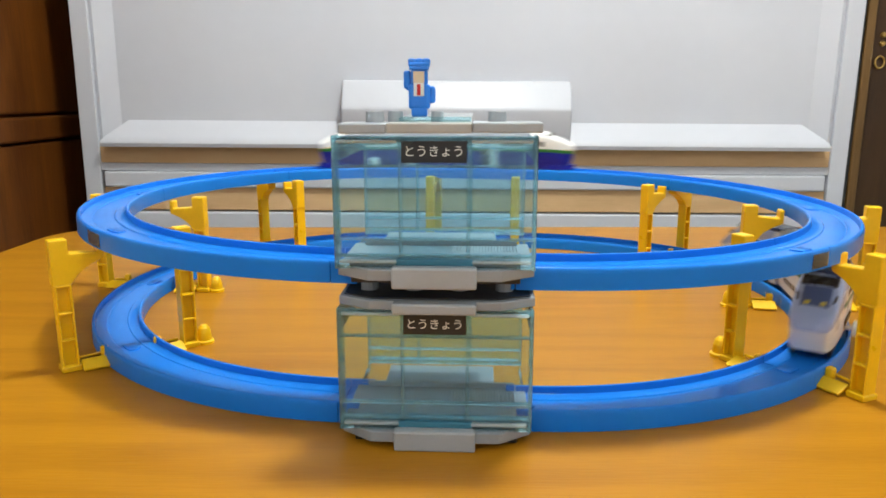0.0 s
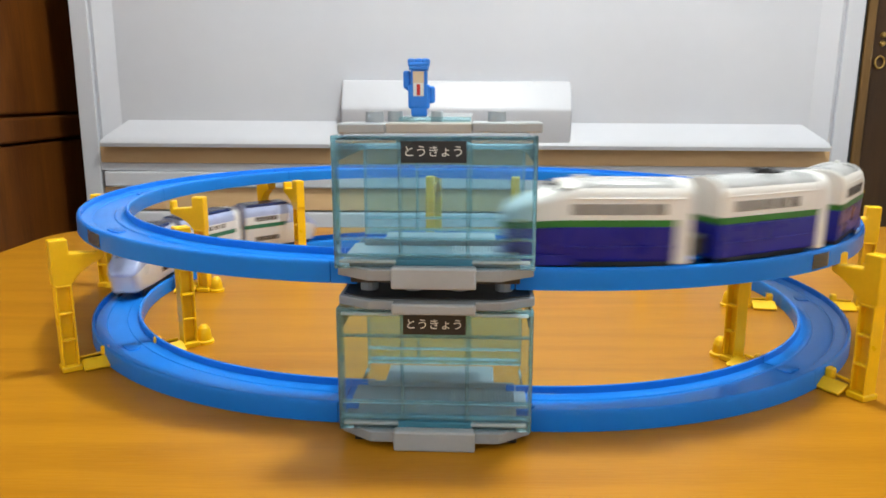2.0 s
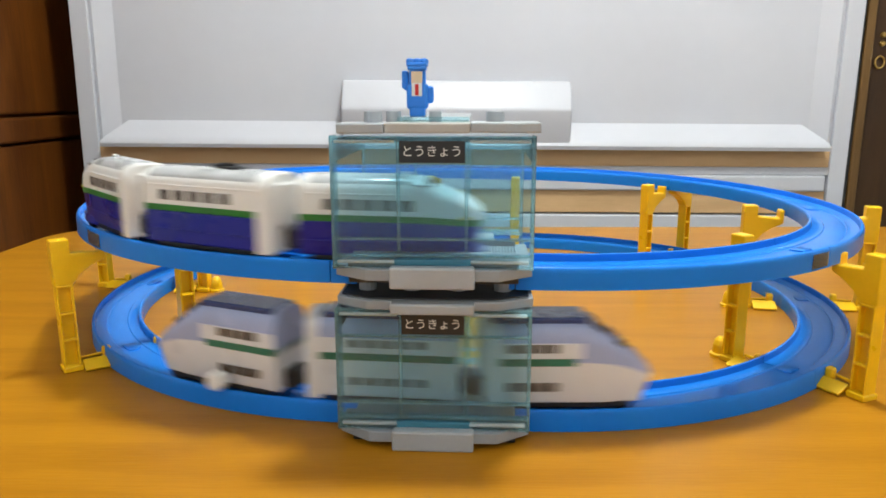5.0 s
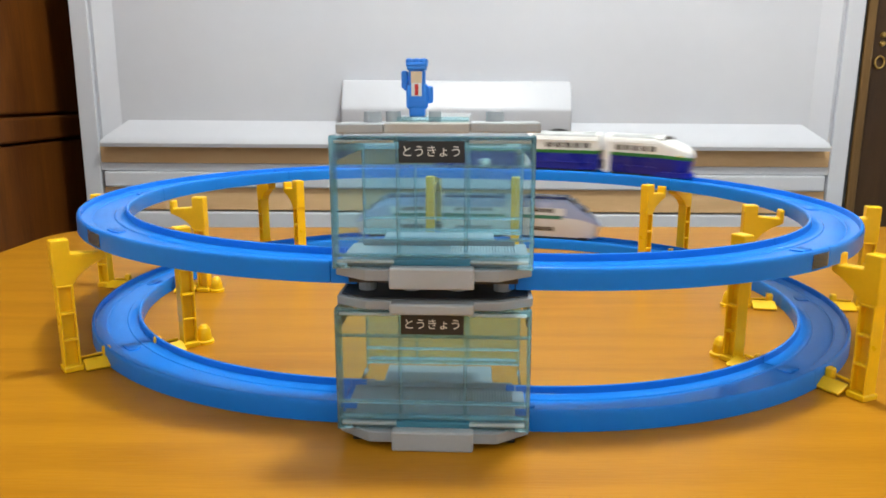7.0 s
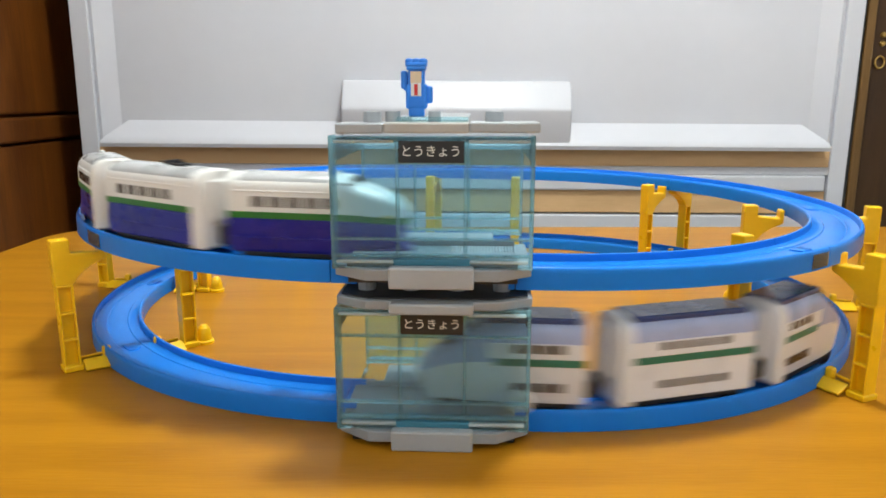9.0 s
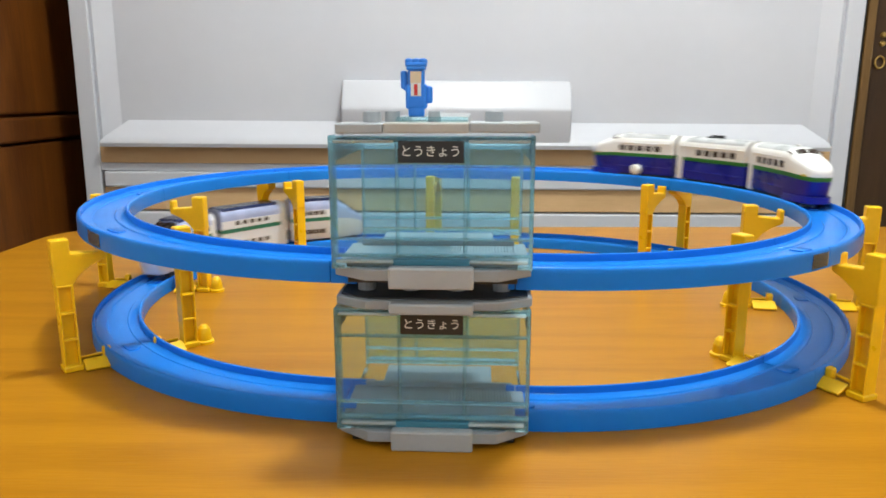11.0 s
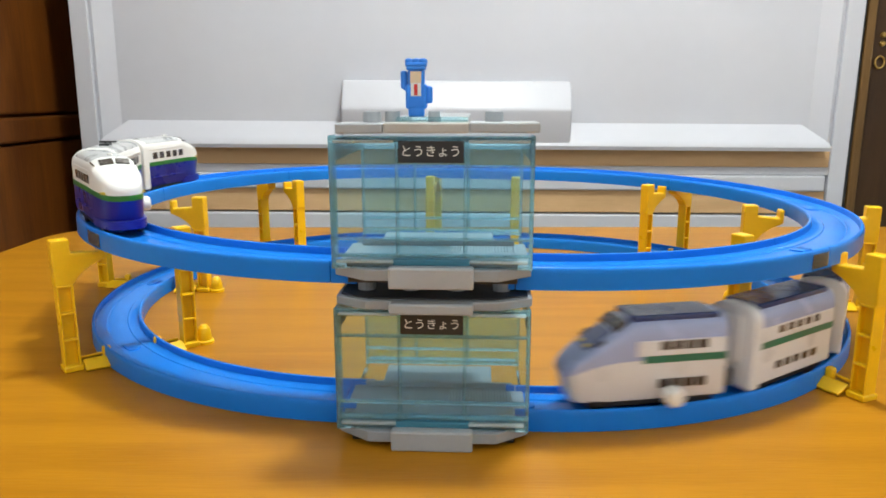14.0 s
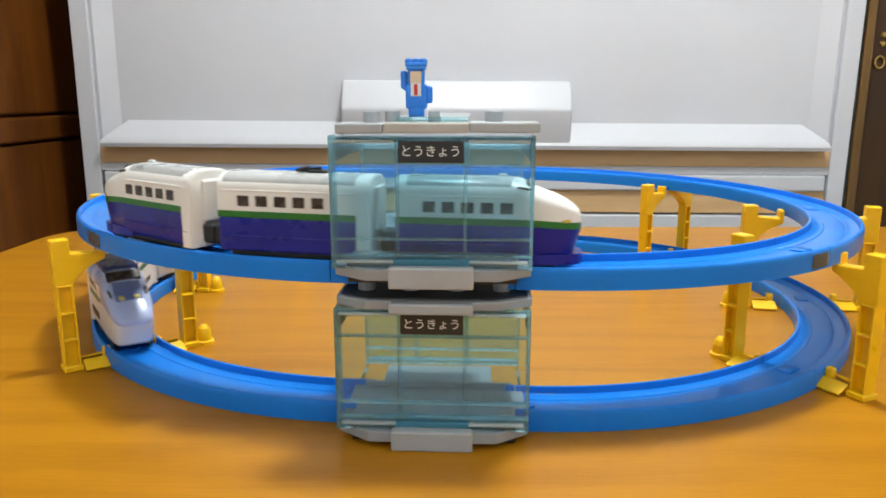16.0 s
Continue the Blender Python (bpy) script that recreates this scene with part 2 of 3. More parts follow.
curve_len = R_LOOP * math.pi / 4
for level, (m_level, word) in enumerate(((LOW, "lying on the table"), (UP, "carried on yellow piers"))):
    first = None
    for cap in range(2):
        for k in range(4):
            s0 = HALF + k * curve_len + cap * (math.pi * R_LOOP + STRAIGHT)
            m = m_level @ Matrix.Translation(loop_point(s0)) @ pose(0, 0, 0, 0, 0, math.degrees((k * math.pi / 4) + cap * math.pi))
            if first is None:
                first = empty("curved_track", "bright blue plastic curved toy track, " + word, "toy track", "curved toy tracks")
                part("rail", track_mesh(curve_len, R_LOOP, 18), M_BLUE, first, smooth=True)
                part("joint_tongue", tongue_mesh(), M_BLUE, first, smooth=True)
                first.matrix_world = m
            else:
                copy_thing(first, m)
    back = empty("straight_track", "short straight blue plastic toy track, " + word, "toy track", "straight toy tracks")
    part("rail", track_mesh(STRAIGHT, 0, 2), M_BLUE, back, smooth=True)
    part("joint_tongue", tongue_mesh(), M_BLUE, back, smooth=True)
    back.matrix_world = m_level @ pose(HALF, R_LOOP, 0, 0, 0, 180)
    for x, l, a in ((-HALF, 0.0155, 0), (HALF, 0.0060, 180)):
        stub = empty("joiner_track", "short blue plastic joiner track at the station, " + word, "toy track", "joiner tracks")
        part("rail", track_mesh(l, 0, 1), M_BLUE, stub, smooth=True)
        stub.matrix_world = m_level @ pose(x, -R_LOOP, 0, 0, 0, a)


# frosted tape over two joints of the upper loop
M_TAPE = make_clear("frosted_tape", (0.90, 0.91, 0.91), 0.25, 1.5, (0.55, 0.64, 0.72))
for cx, a0, a1 in ((-HALF, 226, 231), (HALF, -49.5, -45.5)):
    bm = bmesh.new()
    strips = []
    for r in (R_LOOP + 0.0199, R_LOOP + 0.0201):
        strips.append([[bm.verts.new((cx + r * math.cos(radians(a0 + (a1 - a0) * k / 8)), r * math.sin(radians(a0 + (a1 - a0) * k / 8)), z)) for k in range(9)] for z in (-0.0115, -0.0022)])
    for lo, hi in strips:
        for k in range(8):
            bm.faces.new((lo[k], lo[k + 1], hi[k + 1], hi[k]))
    for i, j in ((0, 0), (1, 1)):
        for k in range(8):
            bm.faces.new((strips[0][i][k], strips[1][i][k], strips[1][i][k + 1], strips[0][i][k + 1]))
    bmesh.ops.recalc_face_normals(bm, faces=bm.faces[:])
    tape = part("tape_piece", bm, M_TAPE, smooth=True)
    tagged(tape, "worn frosted adhesive tape on the blue track's joint", "adhesive tape", "tape pieces on the track")
    tape.matrix_world = UP

# ---- yellow piers ----
def pier(m, inner, height=0.0885):
    """A post with a hollow laddered face; +x points from the post to the track. Origin on the table under the post."""
    p = empty("pier", "yellow plastic bridge pier with laddered post holding the upper track", "toy pier", "piers round the loops")
    w, d, wall_ = 0.0052, 0.0055, 0.0016
    top = height - 0.0245
    bm = bmesh.new()
    box(bm, -d + 0.0005, d - 0.0005, -0.0007, 0.0007, 0, top, 0.0002)
    for sgn in (-1, 1):
        box(bm, sgn * (d - wall_ / 2) - wall_ / 2, sgn * (d - wall_ / 2) + wall_ / 2, -w, w, 0, top, 0.0006)
    part("post", bm, M_YELLOW, p)
    for k in range(4):
        z = 0.0034 + k * (top - 0.0050) / 3
        for sgn in (-1, 1):
            part("rung", boxes([(-d + 0.0006, d - 0.0006, sgn * w * 0.58 - w * 0.46, sgn * w * 0.58 + w * 0.46, z - 0.0011, z + 0.0011)], 0.0008), M_YELLOW, p)
    out = [(-0.0064, top - 0.001), (0.0060, top - 0.001), (0.0108, top + 0.0055), (0.0185, top + 0.0108), (0.0285, top + 0.0152), (0.0285, height + 0.003), (0.0245, height + 0.003),
           (0.0245, height - 0.0045), (0.0058, height - 0.0030), (0.0058, height + 0.007), (-0.0064, height + 0.007)]
    part("bracket", extrude_poly(out, 0.0102, 0.0011), M_YELLOW, p)
    part("foot", boxes([(-0.0066, 0.0066, -0.0068, 0.0068, 0, 0.0042)], 0.0010), M_YELLOW, p)
    # two splayed plates towards the track, with a peg at their ends
    for sgn in (-1, 1):
        part("foot_plate", boxes([(0.0065, 0.0270, -0.0056, 0.0056, -0.0010, 0.0010)], 0.0007, pose(0, sgn * 0.0078, 0.0040, sgn * -28, 0, sgn * 4)), M_YELLOW, p)
    part("foot_spine", boxes([(0.0060, 0.0250, -0.0016, 0.0016, 0, 0.0040)], 0.0006), M_YELLOW, p)
    bm = bmesh.new()
    box(bm, 0.0208, 0.0266, -0.0028, 0.0028, 0, 0.0128, 0.0016, 3)
    part("peg", bm, M_YELLOW, p, smooth=True)
    if inner:
        bm = bmesh.new()
        rings = [(0.0074, 0.0), (0.0074, 0.0022), (0.0058, 0.0030), (0.0054, 0.0090), (0.0044, 0.0125), (0.0024, 0.0148), (0.0004, 0.0152)]
        for (r0, h0), (r1, h1) in zip(rings, rings[1:]):
            cyl(bm, r0, r1, h1 - h0, pose(-0.0122, 0.0, (h0 + h1) / 2), 18)
        part("base_stud", bm, M_YELLOW, p, smooth=True)
    p.matrix_world = m
    return p


# small shifts of single piers off the even ring
PIER_TURN = {(-45, 180): -16, (-45, 0): -14, (0, 180): -8}
NUDGE = {(225, 180): (0.003, 0.0), (225, 0): (-0.0044, -0.011), (-45, 180): (0.0085, 0.0068), (-45, 0): (0.0120, -0.0015), (180, 180): (-0.012, 0.010), (0, 180): (0.008, 0.0),
         (90, 0): (-0.0055, 0.0), (90, 180): (-0.0075, 0.0), (45, 180): (-0.018, 0.0), (45, 0): (-0.0055, 0.0), (135, 0): (-0.0070, 0.0), (135, 180): (-0.0070, 0.0)}
pier_first = {}
pier_front_left = None
for cx, degs in ((HALF, (-45, 0, 45, 90)), (-HALF, (90, 135, 180, 225))):
    for a in degs:
        for rad, face in ((R_LOOP + 0.0445, 180), (R_LOOP - 0.0525, 0)):
            ca, sa = math.cos(radians(a)), math.sin(radians(a))
            q = LOW @ Vector((cx + rad * ca, rad * sa, 0))
            q = q + Vector(NUDGE.get((a, face), (0, 0))).to_3d()
            m = pose(q.x, q.y, 0.0, 0, 0, a + TURN + face + PIER_TURN.get((a, face), 0))
            if face not in pier_first:
                ob = pier_first[face] = pier(m, face == 0)
            else:
                ob = copy_thing(pier_first[face], m)
            if (a, face) == (225, 180):
                pier_front_left, FRONT_LEFT_AT = ob, m

# ---- station, two storeys ----
ST = pose(0.0185, 0.675, 0, 0, 0, math.degrees(-0.052)) @ pose(-0.0079, -0.2605, 0)     # origin on the table under the track's centre line
PANEL_Y = -0.0415


def station_level(name, z, label):
    """One storey: grey rail bed with platforms, clear front and back walls, sign and clips. z is the height of its base."""
    st = empty(name, label, "toy station", "station storeys")
    h = 0.0535
    # bed with cut corners
    out = [(-h + 0.018, -0.047), (h - 0.018, -0.047), (h, -0.034), (h, 0.024), (-h, 0.024), (-h, -0.034)]
    bm = extrude_poly(out, 0.0062, 0.0006, pose(0, 0, z + 0.0068, -90, 0, 0))
    bmesh.ops.recalc_face_normals(bm, faces=bm.faces[:])
    part("base", bm, M_GREY, st)
    part("foot", boxes([(-0.046, 0.046, -0.038, 0.022, z + 0.0004, z + 0.0045)], 0.0006), M_BLACK, st, "dark recessed foot")
    part("rail_bed", boxes([(-0.0465, 0.0465, -0.0185, -0.0165, z + 0.010, z + 0.0135), (-0.0465, 0.0465, 0.0165, 0.0185, z + 0.010, z + 0.0135)], 0.0004), M_GREY, st)
    bm = bmesh.new()
    box(bm, -0.046, 0.046, -0.041, -0.0195, z + 0.0095, z + 0.0140, 0.0006)
    part("platform", bm, M_GREY, st)
    part("back_platform", boxes([(-0.036, 0.034, 0.0225, 0.050, z, z + 0.0120)], 0.0008), M_GREY, st)
    for k in range(22):
        x = 0.008 + k * 0.0018
        part("crosstie", boxes([(x - 0.0005, x + 0.0005, -0.0085, 0.0085, z + 0.0095, z + 0.0118)], 0.0003), M_LIGHT_GREY, st)
    # clear walls
    z0, z1 = z + 0.0092, z + 0.0798
    for nm, y, w, lo, hi, rows in (("front_wall", PANEL_Y, 0.0535, z0, z1, (0.0165, 0.0255, 0.0640, 0.0770)), ("back_wall", 0.0620, 0.0535, z0 - 0.001, z1 - 0.002, (0.0195, 0.0660))):
        wall = part(nm, boxes([(-w + 0.001, w - 0.001, y - 0.0006, y + 0.0006, lo + 0.001, hi - 0.001)]), M_CLEAR, st, "clear pale cyan plastic wall")
        wall.visible_shadow = False
        t, d = 0.0009, 0.0021
        bars = [(x - t, x + t, y - d, y + d, lo, hi) for x in (-w + t, -w / 3, w / 3, w - t)]
        bars += [(-w, w, y - d * 0.8, y + d * 0.8, z_ - t * 0.75, z_ + t * 0.75) for z_ in (lo + t, *[z + r for r in rows], hi - t)]
        bars += [(-w + 0.002, w - 0.002, y - 0.0005, y + 0.0052, z_ - 0.0006, z_ + 0.0006) for z_ in ((z + 0.0160, z + 0.0772) if nm == "front_wall" else (z + 0.0110,))]
        for bar in bars:
            rib = part("window_rib", boxes([bar], 0.0006), M_CLEAR_RIB, wall)
            rib.visible_shadow = False
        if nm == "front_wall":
            # pale bars that paint bright reflections along the front ledges
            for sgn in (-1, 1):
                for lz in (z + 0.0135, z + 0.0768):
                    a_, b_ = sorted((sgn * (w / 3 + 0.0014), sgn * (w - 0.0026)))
                    ledge = part("ledge", boxes([(a_, b_, y - 0.0030, y + 0.0004, lz - 0.0009, lz + 0.0009)], 0.0008), M_LEDGE_HIGHLIGHT, wall, "clear wall ledge with a painted white highlight")
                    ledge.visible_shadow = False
    for sgn in (-1, 1):
        side = part("side_fin", boxes([(sgn * 0.0525 - 0.0006, sgn * 0.0525 + 0.0006, PANEL_Y, PANEL_Y + 0.012, z0, z1)], 0.0003), M_CLEAR_RIB, st)
        side.visible_shadow = False
        beam = part("side_beam", boxes([(sgn * 0.0522 - 0.0007, sgn * 0.0522 + 0.0007, PANEL_Y + 0.012, 0.0615, z + 0.0660, z1 - 0.002)], 0.0003), M_CLEAR, st)
        beam.visible_shadow = False
        leg = part("back_leg", boxes([(sgn * 0.0522 - 0.0008, sgn * 0.0522 + 0.0008, 0.0225, 0.0620, z + 0.0040, z + 0.0082)], 0.0003), M_CLEAR, st)
        leg.visible_shadow = False
    # sign
    sign = part("sign_board", boxes([(-0.0169, 0.0169, PANEL_Y - 0.0032, PANEL_Y - 0.0023, z + 0.0660, z + 0.0772)], 0.0002), M_SIGN, st, "black sign with white characters")
    cu = bpy.data.curves.new("sign_text", "FONT")
    cu.body, cu.size, cu.extrude, cu.align_x, cu.align_y = "とうきょう", 0.0063, 0.0001, "CENTER", "CENTER"
    tx = new("sign_text", cu)
    dg = bpy.context.evaluated_depsgraph_get()
    me = bpy.data.meshes.new_from_object(tx.evaluated_get(dg))
    bpy.data.objects.remove(tx)
    me.materials.clear()
    me.materials.append(M_LETTER)
    letters = new("lettering", me)
    letters.parent = sign
    letters.matrix_basis = pose(0, PANEL_Y - 0.0033, z + 0.0716, 90, 0, 0)
    # clips at the foot of the wall
    part("bottom_clip", boxes([(-0.0225, 0.0225, -0.0505, -0.0435, z, z + 0.0118)], 0.0012), M_LIGHT_GREY, st, "rounded grey clip")
    part("threshold", boxes([(-0.0205, 0.0205, -0.0445, -0.041, z + 0.0115, z + 0.0150)], 0.0006), M_STRIP, st, "dark teal strip")
    return st


low_st = station_level("station_storey", 0.0, "lower clear cyan and grey toy station storey with black sign")
part("top_clip", boxes([(-0.0225, 0.0225, -0.0505, -0.0425, 0.0785, 0.0845)], 0.0012), M_LIGHT_GREY, low_st, "rounded grey clip")
out = [(-0.0355, -0.044), (0.0355, -0.044), (0.0545, -0.034), (0.0545, 0.034), (-0.0535, 0.034), (-0.0535, -0.034)]
bm = extrude_poly(out, 0.0052, 0.0008, pose(0, 0, 0.0820, -90, 0, 0))
bmesh.ops.recalc_face_normals(bm, faces=bm.faces[:])
part("roof_plate", bm, M_GREY, low_st)
# shade between the storeys, put in as an inset black sheet
part("roof_recess", extrude_poly([(x * 0.955, y * 0.93) for x, y in out], 0.0012, 0.0003, pose(0, 0, 0.0848, -90, 0, 0)), M_BLACK, low_st, "black sheet standing for the shade under the upper storey")
for x in (-0.038, -0.013, 0.013, 0.038):
    pin = bmesh.new()
    cyl(pin, 0.005, 0.005, 0.0075, pose(x, -0.022, 0.0885), 14)
    part("spacer_pin", pin, M_GREY, low_st)
low_st.matrix_world = ST
up_st = station_level("station_storey", 0.0925, "upper clear cyan and grey toy station storey with grey roof")
for x0_, x1_, dz, mt in ((-0.0490, -0.0245, 0.0, M_LIGHT_GREY), (-0.0243, 0.0195, 0.0002, M_WARM_GREY), (0.0197, 0.0555, 0.0004, M_LIGHT_GREY)):
    part("roof_board", boxes([(x0_, x1_, -0.0465, -0.020, 0.1734 + dz, 0.1786 + dz)], 0.0009), mt, up_st, "flat grey roof board")
deck = part("roof_deck", boxes([(-0.0500, 0.0500, -0.0370, 0.0590, 0.1695, 0.1715)], 0.0006), M_CLEAR, up_st, "clear cyan deck under the roof boards")
deck.visible_shadow = False
for x, y, r in ((-0.032, -0.030, 0.0050), (0.0325, -0.030, 0.0050), (-0.0215, -0.026, 0.0042), (0.001, -0.030, 0.0034)):
    stud = bmesh.new()
    cyl(stud, r, r * 0.94, 0.0055, pose(x, y, 0.1815), 18)
    part("roof_stud", stud, M_LIGHT_GREY, up_st, smooth=True)
part("clear_roof_plate", boxes([(-0.019, 0.019, -0.034, 0.050, 0.1792, 0.1815)], 0.0008), M_CLEAR_RIB, up_st, "clear cyan plate on the roof")
up_st.matrix_world = ST


# ---- station master doll on the roof: one plain mesh ----
def doll():
    bm = bmesh.new()
    def put(mat, *a, **k):
        before = set(bm.faces)
        box(bm, *a, **k)
        for f in bm.faces:
            if f not in before:
                f.material_index = mat
    put(0, -0.0046, 0.0046, -0.004, 0.004, 0, 0.009, bevel=0.0008)
    put(0, -0.0062, 0.0062, -0.0045, 0.0045, 0.0042, 0.0190, bevel=0.0015)
    put(0, -0.0048, 0.0048, -0.0045, 0.0045, 0.0175, 0.0275, bevel=0.0015)
    put(0, -0.0056, 0.0056, -0.0055, 0.005, 0.0268, 0.0292, bevel=0.001)
    put(0, -0.0062, 0.0062, -0.0056, 0.0050, 0.0286, 0.0316, bevel=0.0013)
    for cx_ in (-0.0040, 0.0, 0.0040):
        put(0, cx_ - 0.0024, cx_ + 0.0024, -0.0048, 0.0046, 0.0300, 0.0338, bevel=0.0015)
    put(0, -0.0092, -0.0052, -0.0025, 0.0025, 0.0160, 0.0268, bevel=0.0014)
    put(0, -0.0080, -0.0030, -0.0022, 0.0022, 0.0150, 0.0190, bevel=0.0014)
    put(0, 0.0050, 0.0094, -0.0025, 0.0025, 0.0075, 0.0178, bevel=0.0016)
    put(1, -0.0030, 0.0030, -0.0052, -0.0046, 0.0118, 0.0195)
    put(2, -0.0032, 0.0032, -0.0052, -0.0046, 0.0195, 0.0262)
    put(3, -0.0010, 0.0010, -0.0056, -0.0050, 0.0122, 0.0188)
    d = part("toy_figure", bm, [M_SKY, M_WHITE, M_SKIN, M_RED])
    tagged(d, "small blue plastic figure with raised arm on the station roof", "toy figure")
    d.data.transform(Matrix.Diagonal((0.92, 0.92, 0.895, 1)))
    return d


DOLL_AT = pose(-0.0093, -0.018, 0.1815)
figure = doll()
figure.matrix_world = ST @ DOLL_AT

# ---- table ----
def slab(outline, z0, z1, bevel):
    bm = bmesh.new()
    vs = [bm.verts.new((x, y, z1)) for x, y in outline]
    f = bm.faces.new(vs)
    ext = bmesh.ops.extrude_face_region(bm, geom=[f])
    bmesh.ops.translate(bm, vec=(0, 0, z0 - z1), verts=[g for g in ext["geom"] if isinstance(g, bmesh.types.BMVert)])
    bmesh.ops.recalc_face_normals(bm, faces=bm.faces[:])
    if bevel:
        es = [e for e in bm.edges if all(abs(v.co.z - z1) < 1e-6 for v in e.verts)]
        bmesh.ops.bevel(bm, geom=es, offset=bevel, segments=3, profile=0.5, affect="EDGES")
    return bm


table = empty("table", "honey-coloured varnished wooden table with rounded corners", "table")
TX0, TX1, TY0, TY1, TR = -0.56, 0.95, -0.25, 1.065, 0.09
outline = []
for cx, cy, a0 in ((TX1 - TR, TY1 - TR, 0), (TX0 + TR, TY1 - TR, 90), (TX0 + TR, TY0 + TR, 180), (TX1 - TR, TY0 + TR, 270)):
    outline += [(cx + TR * math.cos(radians(a0 + k * 10)), cy + TR * math.sin(radians(a0 + k * 10))) for k in range(10)]
part("tabletop", slab(outline, -0.034, 0.0, 0.004), M_TABLE, table)
for x in (TX0 + 0.09, TX1 - 0.09):
    for y in (TY0 + 0.09, TY1 - 0.09):
        part("leg", boxes([(x - 0.03, x + 0.03, y - 0.03, y + 0.03, -0.70, -0.034)], 0.004), M_TABLE, table)

# ---- white cabinet behind the table ----
FAR = Matrix.Translation(EYE) @ Matrix.Diagonal((1.25, 1.25, 1.25, 1)) @ Matrix.Translation([-v for v in EYE])     # what stands behind the table
CX0, CX1, CY = -0.594, 0.668, 1.2
cab = empty("cabinet", "white lacquered cabinet with drop front and drawers", "cabinet")
part("side_panel", boxes([(CX0, CX0 + 0.028, CY - 0.006, CY + 0.40, -0.5216, 0.95)], 0.0012), M_CABINET, cab)
part("side_panel", boxes([(CX1 - 0.028, CX1, CY - 0.006, CY + 0.40, -0.5216, 0.95)], 0.0012), M_CABINET, cab)
part("carcass", boxes([(CX0 + 0.028, CX1 - 0.028, CY + 0.02, CY + 0.40, -0.5216, 0.95)], 0.0012), M_CABINET, cab)


def front(name, z0, z1, lip, parent):
    """A front with a raised sloping border and a projecting pull lip along its lower edge."""
    x0, x1 = CX0 + 0.0284, CX1 - 0.0284
    bm = bmesh.new()
    o = [(x0, z0), (x1, z0), (x1, z1), (x0, z1)]
    b_ = 0.034
    i = [(x0 + b_, z0 + b_ * 0.5), (x1 - b_, z0 + b_ * 0.5), (x1 - b_, z1 - b_), (x0 + b_, z1 - b_)]
    layers = [[bm.verts.new((x, CY + 0.018, z)) for x, z in o], [bm.verts.new((x, CY, z)) for x, z in o],
              [bm.verts.new((x + (0.006 if x < 0 else -0.006), CY - 0.002, z)) for x, z in o], [bm.verts.new((x, CY + 0.010, z)) for x, z in i]]
    for a, b in zip(layers, layers[1:]):
        for k in range(4):
            bm.faces.new((a[k], a[(k + 1) % 4], b[(k + 1) % 4], b[k]))
    bm.faces.new(layers[3])
    bm.faces.new(layers[0][::-1])
    bmesh.ops.recalc_face_normals(bm, faces=bm.faces[:])
    f = part(name, bm, M_CABINET, parent)
    if lip:
        prof = [(0.012, z0 + 0.042), (-0.022, z0 + 0.015), (-0.0275, z0 + 0.009), (-0.029, z0 + 0.005), (-0.027, z0 - 0.001), (0.004, z0 + 0.002)]
        bm = bmesh.new()
        cut = 0.036
        ends = [[bm.verts.new((sx + sgn * 0.008 + sgn * cut * (1 if k == 0 else 0.16 if k == 1 else 0.05 if k == 2 else 0), CY + dy, z)) for k, (dy, z) in enumerate(prof)] for sx, sgn in ((x0 + 0.004, 1), (x1 - 0.004, -1))]
        n = len(prof)
        for k in range(n):
            bm.faces.new((ends[0][k], ends[0][(k + 1) % n], ends[1][(k + 1) % n], ends[1][k]))
        bm.faces.new(ends[0])
        bm.faces.new(ends[1][::-1])
        bmesh.ops.recalc_face_normals(bm, faces=bm.faces[:])
        part("pull_lip", bm, M_CABINET, f, smooth=True)
    return f


front("drop_front", 0.109, 0.95, True, cab)
part("recess_board", boxes([(CX0 + 0.0284, CX1 - 0.0284, CY - 0.003, CY + 0.019, 0.080, 0.1088)], 0.001), M_TAN, cab, "tan wooden strip under the drop front")
part("cross_rail", boxes([(CX0 + 0.0284, CX1 - 0.0284, CY - 0.005, CY + 0.019, 0.0672, 0.0797)], 0.001), M_CABINET, cab)
part("drawer_front", boxes([(CX0 + 0.034, CX1 - 0.034, CY - 0.010, CY + 0.012, 0.040, 0.0665)], 0.003), M_CABINET, cab)
part("recess_board", boxes([(CX0 + 0.030, CX1 - 0.030, CY - 0.003, CY + 0.019, 0.002, 0.040)], 0.001), M_TAN, cab, "tan wooden strip under the drawer")
part("drawer_front", boxes([(CX0 + 0.034, CX1 - 0.034, CY - 0.006, CY + 0.012, -0.15, -0.001)], 0.003), M_CABINET, cab)
part("drawer_front", boxes([(CX0 + 0.034, CX1 - 0.034, CY - 0.006, CY + 0.012, -0.50, -0.16)], 0.003), M_CABINET, cab)
# the pull block in the middle
prof = [(0.008, 0.216), (-0.008, 0.216), (-0.034, 0.172), (-0.034, 0.166), (-0.026, 0.112), (0.008, 0.112)]
bm = bmesh.new()
ends = [[bm.verts.new((x, CY + dy, z)) for dy, z in prof] for x in (-0.163, 0.206)]
n = len(prof)
for k in range(n):
    bm.faces.new((ends[0][k], ends[0][(k + 1) % n], ends[1][(k + 1) % n], ends[1][k]))
bm.faces.new(ends[0])
bm.faces.new(ends[1][::-1])
bmesh.ops.recalc_face_normals(bm, faces=bm.faces[:])
bmesh.ops.bevel(bm, geom=bm.edges[:], offset=0.004, segments=3, profile=0.5, affect="EDGES")
part("pull_block", bm, M_CABINET, cab, "projecting white block", smooth=True)
